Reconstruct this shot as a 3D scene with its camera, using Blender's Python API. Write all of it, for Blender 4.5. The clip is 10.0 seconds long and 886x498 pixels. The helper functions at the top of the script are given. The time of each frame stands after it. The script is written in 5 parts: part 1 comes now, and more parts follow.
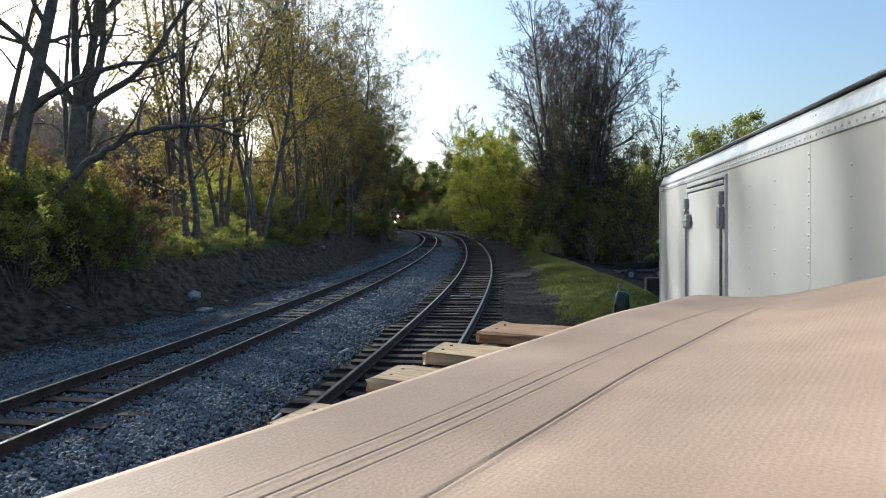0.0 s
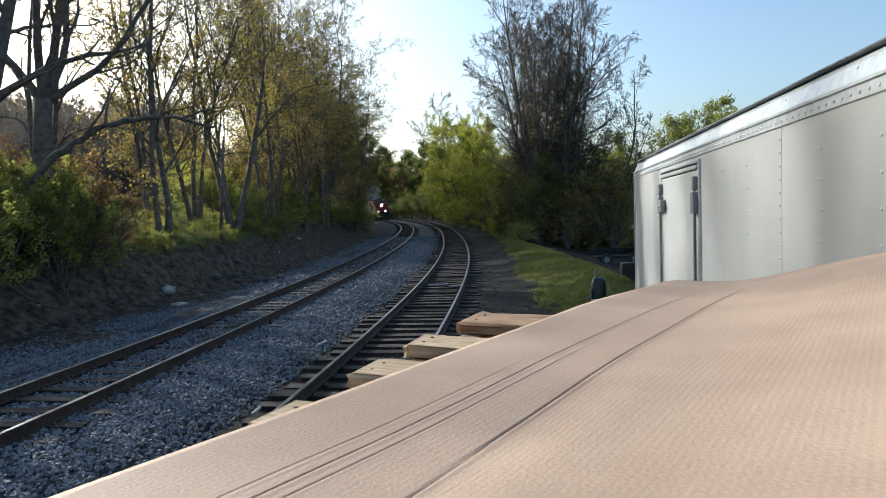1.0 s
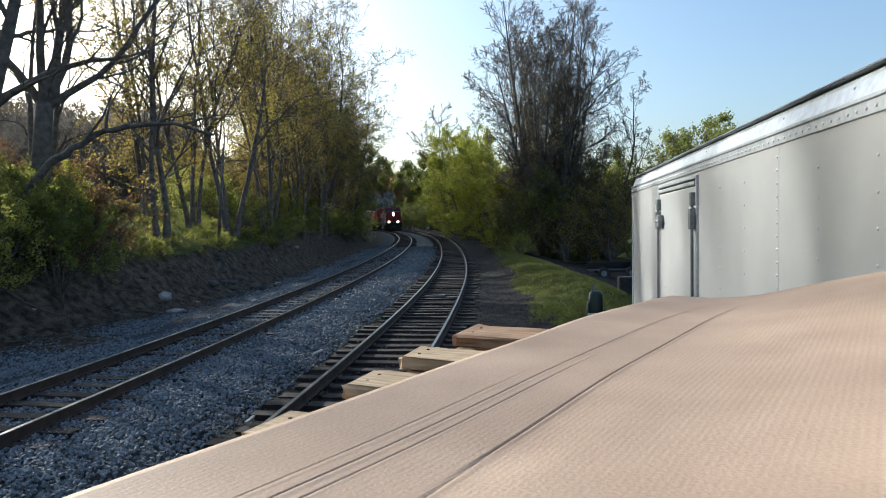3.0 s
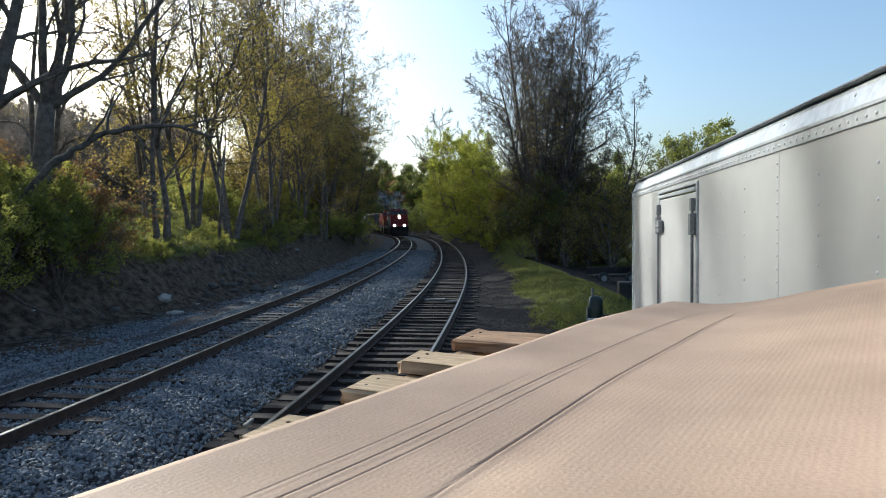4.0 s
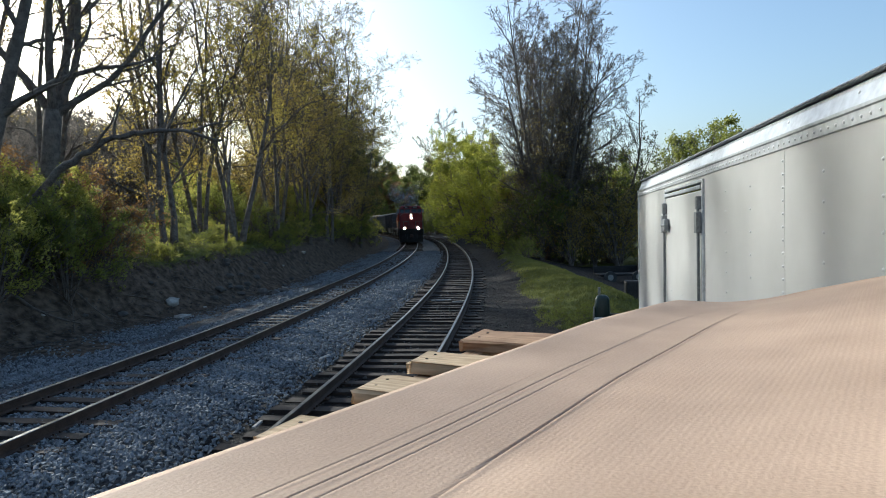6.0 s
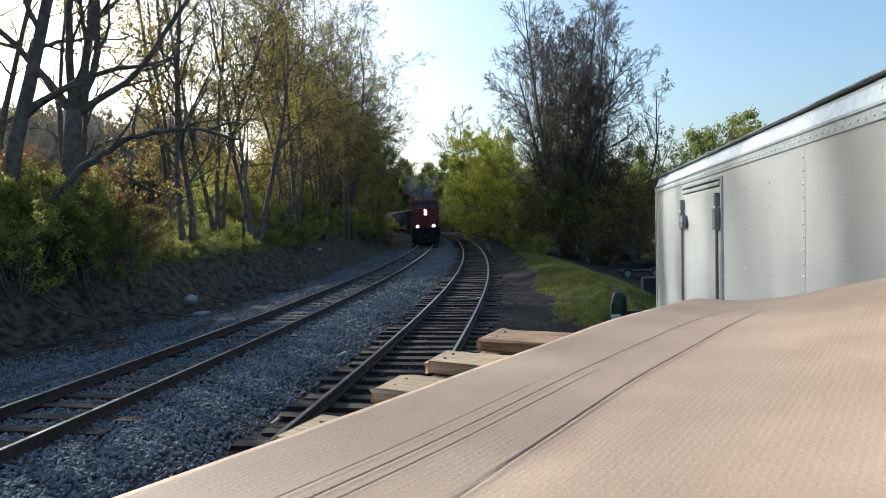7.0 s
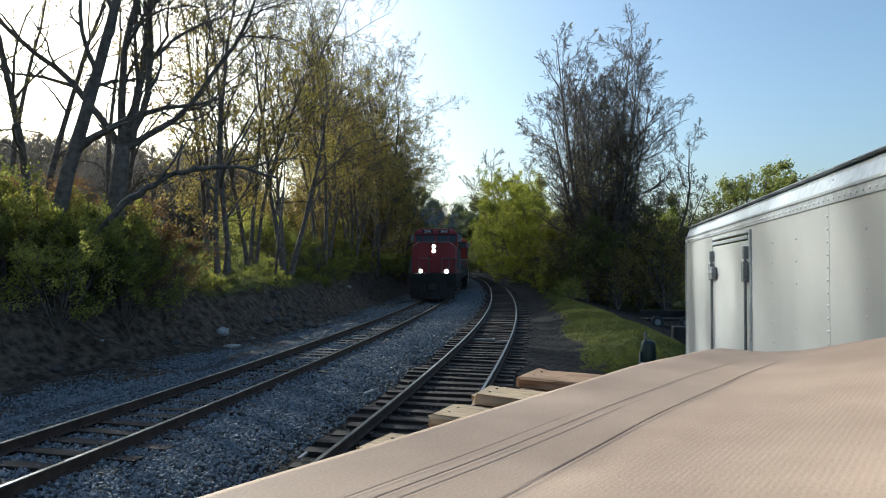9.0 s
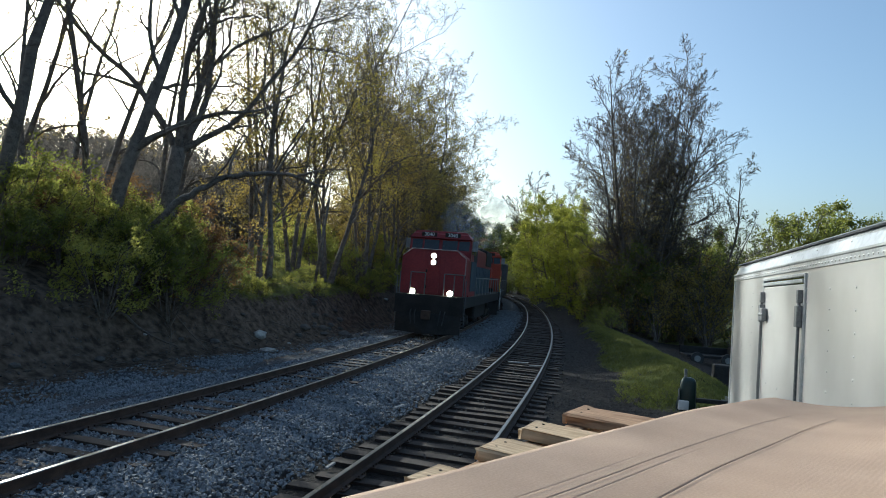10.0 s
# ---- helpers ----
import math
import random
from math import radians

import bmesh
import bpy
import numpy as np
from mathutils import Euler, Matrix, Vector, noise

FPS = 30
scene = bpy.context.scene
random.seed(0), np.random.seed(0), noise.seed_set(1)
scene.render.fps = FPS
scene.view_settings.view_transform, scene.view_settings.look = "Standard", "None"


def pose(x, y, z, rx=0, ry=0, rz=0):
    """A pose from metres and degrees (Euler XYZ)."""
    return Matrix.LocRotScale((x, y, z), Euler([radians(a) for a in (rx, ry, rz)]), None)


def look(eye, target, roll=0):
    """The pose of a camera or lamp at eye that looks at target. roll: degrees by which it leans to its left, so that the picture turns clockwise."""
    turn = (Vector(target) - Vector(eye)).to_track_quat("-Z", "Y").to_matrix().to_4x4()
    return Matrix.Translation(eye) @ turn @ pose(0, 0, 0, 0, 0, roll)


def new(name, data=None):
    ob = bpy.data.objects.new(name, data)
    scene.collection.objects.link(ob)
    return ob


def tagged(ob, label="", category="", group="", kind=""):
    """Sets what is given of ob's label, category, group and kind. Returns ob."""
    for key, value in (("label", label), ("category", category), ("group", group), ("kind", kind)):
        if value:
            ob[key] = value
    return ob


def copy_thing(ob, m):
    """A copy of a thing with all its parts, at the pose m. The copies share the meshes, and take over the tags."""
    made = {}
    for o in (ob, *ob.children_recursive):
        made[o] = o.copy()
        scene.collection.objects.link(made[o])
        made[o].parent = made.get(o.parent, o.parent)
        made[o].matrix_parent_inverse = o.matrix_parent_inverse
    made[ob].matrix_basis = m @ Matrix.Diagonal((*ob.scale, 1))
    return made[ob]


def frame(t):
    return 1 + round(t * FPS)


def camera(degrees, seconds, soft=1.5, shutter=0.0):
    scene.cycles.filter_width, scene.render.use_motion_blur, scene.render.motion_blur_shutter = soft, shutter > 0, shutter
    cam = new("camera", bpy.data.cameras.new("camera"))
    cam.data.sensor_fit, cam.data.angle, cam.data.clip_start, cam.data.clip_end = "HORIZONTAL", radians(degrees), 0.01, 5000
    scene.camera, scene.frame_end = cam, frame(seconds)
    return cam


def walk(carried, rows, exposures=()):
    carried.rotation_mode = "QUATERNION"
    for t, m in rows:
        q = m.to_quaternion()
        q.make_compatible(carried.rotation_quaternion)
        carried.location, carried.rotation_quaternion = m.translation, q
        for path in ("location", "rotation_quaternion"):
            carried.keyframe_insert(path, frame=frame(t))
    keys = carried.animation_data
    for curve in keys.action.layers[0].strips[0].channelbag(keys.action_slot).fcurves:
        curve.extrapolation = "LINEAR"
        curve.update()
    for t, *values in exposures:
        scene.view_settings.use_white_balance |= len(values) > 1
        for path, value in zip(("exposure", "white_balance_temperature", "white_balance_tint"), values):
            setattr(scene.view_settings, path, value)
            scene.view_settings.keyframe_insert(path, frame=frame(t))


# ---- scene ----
cam = camera(69.7, 10.0, soft=1.0)

PATH = [
    (0, (-0.013, -0.114, 2.731), (-0.013, 1.884, 2.634), -1),
    (0.3, (-0.012, -0.104, 2.728), (0.009, 1.884, 2.515), -2.1),
    (0.5, (-0.014, -0.107, 2.732), (0.040, 1.884, 2.553), -1.8),
    (1, (-0.016, -0.106, 2.736), (0.055, 1.888, 2.602), -2),
    (1.5, (-0.017, -0.118, 2.736), (0.039, 1.877, 2.617), -1.7),
    (2, (-0.016, -0.108, 2.735), (0.063, 1.888, 2.635), -1.3),
    (2.5, (-0.016, -0.109, 2.737), (0.064, 1.887, 2.634), -1.2),
    (4, (-0.015, -0.109, 2.740), (0.064, 1.887, 2.652), -0.6),
    (4.5, (-0.015, -0.112, 2.741), (0.068, 1.884, 2.654), -0.8),
    (5, (-0.014, -0.112, 2.741), (0.068, 1.884, 2.653), -0.9),
    (5.5, (-0.016, -0.118, 2.742), (0.061, 1.878, 2.660), -0.9),
    (7, (-0.021, -0.130, 2.749), (-0.010, 1.867, 2.655), -1.5),
    (7.2, (-0.035, -0.126, 2.760), (-0.037, 1.874, 2.703), -0.3),
    (7.5, (-0.081, -0.214, 2.795), (-0.158, 1.784, 2.835), -3.1),
    (7.7, (-0.087, -0.243, 2.790), (-0.113, 1.756, 2.803), -3),
    (8, (-0.050, -0.293, 2.777), (-0.006, 1.706, 2.840), -1.1),
    (8.5, (-0.019, -0.295, 2.771), (-0.023, 1.704, 2.844), 0.8),
    (9, (-0.066, -0.313, 2.769), (-0.142, 1.685, 2.804), 0.3),
    (9.2, (-0.070, -0.322, 2.771), (-0.156, 1.676, 2.798), -1),
    (9.4, (-0.070, -0.288, 2.772), (-0.116, 1.711, 2.749), -2.5),
    (9.5, (-0.077, -0.229, 2.769), (-0.084, 1.770, 2.823), -1.2),
    (9.7, (-0.087, -0.313, 2.785), (-0.158, 1.682, 2.915), 2.9),
    (10, (-0.104, -0.308, 2.789), (-0.304, 1.680, 2.874), 4.3),
]
EXPOSURES = [(0.0, 0.58, 5600, 2), (7.0, 0.57, 5550, 1), (8.0, 0.46, 5500, -1), (9.0, 0.41, 5500, -1), (9.5, 0.48, 5550, 0), (10.0, 0.40, 5500, -1)]
walk(cam, [(t, look(eye, target, roll)) for t, eye, target, roll in PATH], EXPOSURES)

# ---- world, sun, exposure ----
SUN_AZ, SUN_EL = -46.0, 22.5
world = bpy.data.worlds.new("sky")
scene.world = world
world.use_nodes = True
_n, _l = world.node_tree.nodes, world.node_tree.links
sky = _n.new("ShaderNodeTexSky")
sky.sky_type, sky.sun_disc = "NISHITA", False
sky.sun_elevation, sky.sun_rotation = radians(SUN_EL), radians(SUN_AZ)
sky.air_density, sky.dust_density, sky.ozone_density = 1.0, 3.4, 1.0
_l.new(sky.outputs[0], _n["Background"].inputs[0])
_n["Background"].inputs[1].default_value = 0.15
sun = new("sun", bpy.data.lights.new("sun", "SUN"))
sun.data.energy, sun.data.angle, sun.data.color = 4.3, radians(0.8), (1.0, 0.90, 0.78)
_d = Vector((math.sin(radians(SUN_AZ)) * math.cos(radians(SUN_EL)), math.cos(radians(SUN_AZ)) * math.cos(radians(SUN_EL)), math.sin(radians(SUN_EL))))
sun.matrix_world = look(_d * 80, (0, 0, 0))


# ---- materials ----
def mat(name, a, b, scale=8.0, rough=0.8, metal=0.0, bump=0.2, fine=60.0, detail=5.0, vary=0.0, glow=None, translucent=0.0, dist=0.01):
    """Two colours mixed by a coarse and a fine noise, with relief."""
    m = bpy.data.materials.new(name)
    m.use_nodes = True
    n, l = m.node_tree.nodes, m.node_tree.links
    p = n["Principled BSDF"]
    co = n.new("ShaderNodeTexCoord")
    n1, n2 = n.new("ShaderNodeTexNoise"), n.new("ShaderNodeTexNoise")
    for t, s in ((n1, scale), (n2, fine)):
        t.inputs["Scale"].default_value, t.inputs["Detail"].default_value = s, detail
        l.new(co.outputs["Object"], t.inputs["Vector"])
    mix = n.new("ShaderNodeMath")
    mix.operation = "MULTIPLY_ADD"
    l.new(n2.outputs["Fac"], mix.inputs[0])
    mix.inputs[1].default_value = 0.5
    half = n.new("ShaderNodeMath")
    half.operation = "MULTIPLY"
    half.inputs[1].default_value = 0.5
    l.new(n1.outputs["Fac"], half.inputs[0])
    l.new(half.outputs[0], mix.inputs[2])
    last = mix.outputs[0]
    if vary:
        info, geo = n.new("ShaderNodeObjectInfo"), n.new("ShaderNodeNewGeometry")
        for src in (info.outputs["Random"], geo.outputs["Random Per Island"]):
            ma = n.new("ShaderNodeMath")
            ma.operation = "MULTIPLY_ADD"
            ma.inputs[1].default_value = vary
            l.new(src, ma.inputs[0])
            l.new(last, ma.inputs[2])
            last = ma.outputs[0]
    ramp = n.new("ShaderNodeValToRGB")
    e = ramp.color_ramp.elements
    e[0].position, e[0].color = 0.36, (*a, 1)
    e[1].position, e[1].color = 0.64 + vary * 1.6, (*b, 1)
    l.new(last, ramp.inputs[0])
    l.new(ramp.outputs[0], p.inputs["Base Color"])
    p.inputs["Roughness"].default_value, p.inputs["Metallic"].default_value = rough, metal
    if bump:
        bp = n.new("ShaderNodeBump")
        bp.inputs["Strength"].default_value, bp.inputs["Distance"].default_value = bump, dist
        l.new(mix.outputs[0], bp.inputs["Height"])
        l.new(bp.outputs[0], p.inputs["Normal"])
    if translucent:
        tr, ms = n.new("ShaderNodeBsdfTranslucent"), n.new("ShaderNodeMixShader")
        l.new(ramp.outputs[0], tr.inputs[0])
        ms.inputs[0].default_value = translucent
        l.new(p.outputs[0], ms.inputs[1])
        l.new(tr.outputs[0], ms.inputs[2])
        l.new(ms.outputs[0], n["Material Output"].inputs[0])
    if glow:
        p.inputs["Emission Color"].default_value, p.inputs["Emission Strength"].default_value = (*glow[:3], 1), glow[3]
    return m


M_RAIL_SIDE = mat("rail_rust", (0.035, 0.022, 0.016), (0.10, 0.062, 0.042), 5, 0.8, 0.2, 0.3, 90)
M_RAIL_TOP = mat("rail_polished", (0.17, 0.16, 0.15), (0.30, 0.29, 0.28), 3, 0.38, 1.0, 0.05, 40)
M_TIE = mat("weathered_tie", (0.012, 0.009, 0.007), (0.058, 0.040, 0.029), 3, 0.9, 0, 0.6, 45, vary=0.12)
M_STONE = mat("ballast_stone", (0.012, 0.013, 0.015), (0.225, 0.245, 0.265), 6, 0.85, 0, 0.3, 60, vary=0.27)
M_BARK = mat("tree_bark", (0.055, 0.045, 0.036), (0.21, 0.175, 0.145), 5, 0.95, 0, 0.7, 40)
M_TWIG = mat("twig_bark", (0.06, 0.048, 0.038), (0.16, 0.13, 0.105), 3, 0.9, 0, 0.0, 10)
M_LEAF_GREEN = mat("leaf_green", (0.12, 0.14, 0.03), (0.32, 0.33, 0.07), 0.5, 0.6, 0, 0, 3, vary=0.14, translucent=0.68)
M_LEAF_DARK = mat("leaf_dark_green", (0.08, 0.10, 0.02), (0.21, 0.22, 0.045), 0.5, 0.6, 0, 0, 3, vary=0.12, translucent=0.6)
M_LEAF_YELLOW = mat("leaf_yellow", (0.30, 0.24, 0.03), (0.58, 0.48, 0.10), 0.5, 0.6, 0, 0, 3, vary=0.12, translucent=0.55)
M_LEAF_OLIVE = mat("leaf_olive_bud", (0.24, 0.175, 0.035), (0.52, 0.39, 0.10), 0.5, 0.6, 0, 0, 3, vary=0.12, translucent=0.55)
M_LEAF_BRIGHT = mat("leaf_bright_yellow_green", (0.20, 0.215, 0.025), (0.50, 0.49, 0.07), 0.5, 0.6, 0, 0, 3, vary=0.14, translucent=0.65)
M_LEAF_SHRUB = mat("leaf_shrub_yellow_green", (0.20, 0.21, 0.04), (0.52, 0.49, 0.11), 0.5, 0.6, 0, 0, 3, vary=0.14, translucent=0.7)
# Buds and fine twigs, paled to paint in the glare of hazy air.
M_LEAF_HAZE = mat("bud_and_air_haze", (0.17, 0.145, 0.12), (0.32, 0.28, 0.235), 0.5, 0.8, 0, 0, 3, vary=0.12, translucent=0.5)
M_DEBRIS = mat("dark_stone_debris", (0.018, 0.016, 0.014), (0.11, 0.10, 0.09), 6, 0.9, 0, 0.3, 50, vary=0.2)
M_LEAF_RUST = mat("leaf_rust_bud", (0.16, 0.085, 0.035), (0.34, 0.20, 0.075), 0.5, 0.6, 0, 0, 3, vary=0.12, translucent=0.5)
M_GRASS = mat("grass_blade", (0.07, 0.082, 0.018), (0.20, 0.205, 0.05), 0.7, 0.6, 0, 0, 4, vary=0.12, translucent=0.55)
M_ALU = mat("mill_aluminium", (0.36, 0.375, 0.39), (0.56, 0.58, 0.60), 2.5, 0.42, 0.7, 0.05, 30)
M_PANEL = mat("silver_painted_panel", (0.50, 0.495, 0.475), (0.56, 0.555, 0.535), 1.2, 0.33, 0.25, 0.03, 5)
M_RIVET = mat("rivet_head", (0.55, 0.55, 0.55), (0.70, 0.70, 0.70), 3, 0.42, 0.6, 0, 10)
M_BLACK = mat("black_rubber", (0.012, 0.012, 0.012), (0.04, 0.04, 0.04), 6, 0.7, 0, 0.2, 50)
# Dark green paints in the trees that the mirror glass would reflect.
M_MIRROR_REFLECTED = mat("mirror_painted_dark_reflection", (0.008, 0.022, 0.018), (0.02, 0.04, 0.034), 4, 0.3, 0, 0.0, 50)
M_STEEL = mat("galvanised_steel", (0.14, 0.15, 0.155), (0.28, 0.29, 0.30), 6, 0.45, 0.8, 0.1, 60)
M_TRUCK = mat("dark_truck_paint", (0.02, 0.03, 0.03), (0.05, 0.06, 0.06), 3, 0.35, 0, 0.0, 50)
M_RED = mat("faded_red_paint", (0.13, 0.006, 0.010), (0.25, 0.018, 0.02), 0.7, 0.55, 0, 0.05, 14)
M_ORANGE = mat("orange_red_paint", (0.26, 0.03, 0.014), (0.42, 0.065, 0.025), 0.9, 0.65, 0, 0.05, 14)
M_BLUEGREY = mat("blue_grey_paint", (0.014, 0.028, 0.042), (0.05, 0.072, 0.09), 0.9, 0.75, 0, 0.05, 14)
M_SOOT = mat("sooty_black_metal", (0.008, 0.0075, 0.007), (0.028, 0.025, 0.022), 2, 0.8, 0.2, 0.1, 20)
M_WHITE = mat("white_paint", (0.62, 0.62, 0.60), (0.8, 0.8, 0.78), 3, 0.5, 0, 0.03, 20)
# Pale colour for the painted sky highlight along the nose edges.
M_EDGE_LIGHT = mat("pale_edge_highlight", (0.22, 0.16, 0.14), (0.45, 0.40, 0.37), 3, 0.5, 0, 0.03, 20)
M_YELLOW = mat("yellow_paint", (0.6, 0.40, 0.03), (0.7, 0.5, 0.06), 3, 0.5, 0, 0.03, 20)
M_HOPPER = mat("grey_car_paint", (0.06, 0.062, 0.065), (0.13, 0.133, 0.138), 0.8, 0.7, 0, 0.05, 9)
M_GLASS_DARK = mat("dark_cab_glass", (0.01, 0.012, 0.014), (0.02, 0.024, 0.028), 2, 0.22, 0, 0, 10)
M_LAMP = mat("headlight_lens", (0.9, 0.85, 0.7), (1, 0.95, 0.8), 2, 0.2, 0, 0, 10, glow=(1.0, 0.84, 0.58, 80.0))
M_RED_LENS = mat("red_marker_lens", (0.3, 0.01, 0.01), (0.4, 0.02, 0.02), 3, 0.2, 0, 0, 10)
M_ROCK = mat("pale_rock", (0.22, 0.21, 0.19), (0.48, 0.46, 0.43), 4, 0.9, 0, 0.5, 40)


# ---- mesh helpers ----
def mesh_of(name, verts, faces, material, smooth=False):
    me = bpy.data.meshes.new(name)
    me.from_pydata([tuple(v) for v in verts], [], faces)
    me.materials.append(material)
    if smooth:
        me.polygons.foreach_set("use_smooth", [True] * len(me.polygons))
    me.update()
    return me


def part(name, bm, material, parent=None, label="", smooth=False):
    me = bm
    if isinstance(bm, bmesh.types.BMesh):
        me = bpy.data.meshes.new(name)
        bm.normal_update()
        bm.to_mesh(me)
        bm.free()
        me.materials.append(material)
        if smooth:
            me.polygons.foreach_set("use_smooth", [True] * len(me.polygons))
    ob = new(name, me)
    if parent is not None:
        ob.parent = parent
    if label:
        ob["label"] = label
    return ob


def box(bm, x0, x1, y0, y1, z0, z1, bevel=0.0):
    """A box with bevelled edges, added to bm."""
    r = bmesh.ops.create_cube(bm, size=1.0)["verts"]
    bmesh.ops.scale(bm, vec=(x1 - x0, y1 - y0, z1 - z0), verts=r)
    bmesh.ops.translate(bm, vec=((x0 + x1) / 2, (y0 + y1) / 2, (z0 + z1) / 2), verts=r)
    if bevel:
        es = list({e for v in r for e in v.link_edges})
        bmesh.ops.bevel(bm, geom=es, offset=bevel, segments=2, affect="EDGES", profile=0.5)
    return bm


def cyl(bm, p, q, r0, r1=None, n=12):
    """A capped cylinder or cone from p to q, added to bm."""
    p, q = Vector(p), Vector(q)
    m = Matrix.Translation((p + q) / 2) @ (q - p).to_track_quat("Z", "Y").to_matrix().to_4x4()
    bmesh.ops.create_cone(bm, cap_ends=True, segments=n, radius1=r0, radius2=r0 if r1 is None else r1, depth=(q - p).length, matrix=m)
    return bm


def prism(bm, outline, x0, x1):
    """An outline of (y, z) points pulled from x0 to x1."""
    a = [bm.verts.new((x0, y, z)) for y, z in outline]
    b = [bm.verts.new((x1, y, z)) for y, z in outline]
    k = len(outline)
    bm.faces.new(a[::-1]), bm.faces.new(b)
    for i in range(k):
        bm.faces.new((a[i], a[(i + 1) % k], b[(i + 1) % k], b[i]))
    bmesh.ops.recalc_face_normals(bm, faces=bm.faces[:])
    return bm


def B():
    return bmesh.new()


def empty(name, m=None):
    ob = new(name)
    if m is not None:
        ob.matrix_basis = m
    return ob


def sm(a, b, x):
    t = min(1.0, max(0.0, (x - a) / (b - a)))
    return t * t * (3 - 2 * t)


# ---- the line of the tracks ----
HEAD = 0.17


def track_x(y, off=0.0):
    """x of the main track's centre at y; off: metres to the right of it."""
    d = y - 70.0
    c = -1.45 - (0.00078 * d * d - 6.2e-6 * d ** 3 if d < 0 else d * d / 810.0)
    return c + off / math.cos(heading(y))


def heading(y):
    d = y - 70.0
    return math.atan(-0.00156 * d + 1.86e-5 * d * d if d < 0 else -2 * d / 810.0)


SIDING = 4.63


def siding_off(y):
    """The siding's way from the main line, less toward the turnout."""
    return SIDING - 0.22 * sm(22, 55, y)


def toe(y):
    return -4.0 - 1.5 * sm(25, 15, y) if y < 25 else -4.0


def ground_z(x, y):
    o = x - track_x(max(-40.0, min(y, 190.0)))
    n = noise.noise((x * 0.25, y * 0.25, 0.3)) * 0.18 + noise.noise((x * 1.1, y * 1.1, 1.3)) * 0.06
    t = toe(y)
    z = -0.06
    if o < t:
        k = t - o
        z += 1.75 * sm(0, 2.0, k) + 0.9 * sm(1.4, 5.0, k) + 1.2 * sm(4.5, 10, k) + 0.125 * max(0.0, k - 9) * sm(9, 40, k) + 4.0 * sm(45, 95, k)
        z = min(z, 19.0) + n * sm(0, 1.5, k) * 1.6
    elif o < -2.4:
        z += -0.12 * sm(-2.2, -3.2, o) + n * 0.25
    if o > 6.4:
        z += n * 0.4 * sm(6.4, 8, o) - 0.75 * sm(9.5, 14, o)
        # grassy mound beside the siding
        ax, ay, bx, by = 5.4, 42.0, 5.6, 20.5
        u = max(0.0, min(1.0, ((x - ax) * (bx - ax) + (y - ay) * (by - ay)) / ((bx - ax) ** 2 + (by - ay) ** 2)))
        dd = math.hypot(x - ax - u * (bx - ax), y - ay - u * (by - ay))
        z += 0.56 * math.exp(-(dd / 1.6) ** 2) * sm(6.2, 7.6, o)
    return z


# ---- ground ----
def axis(parts):
    out = []
    for a, b, s in parts:
        out += list(np.arange(a, b - 1e-6, s))
    return out + [parts[-1][1]]


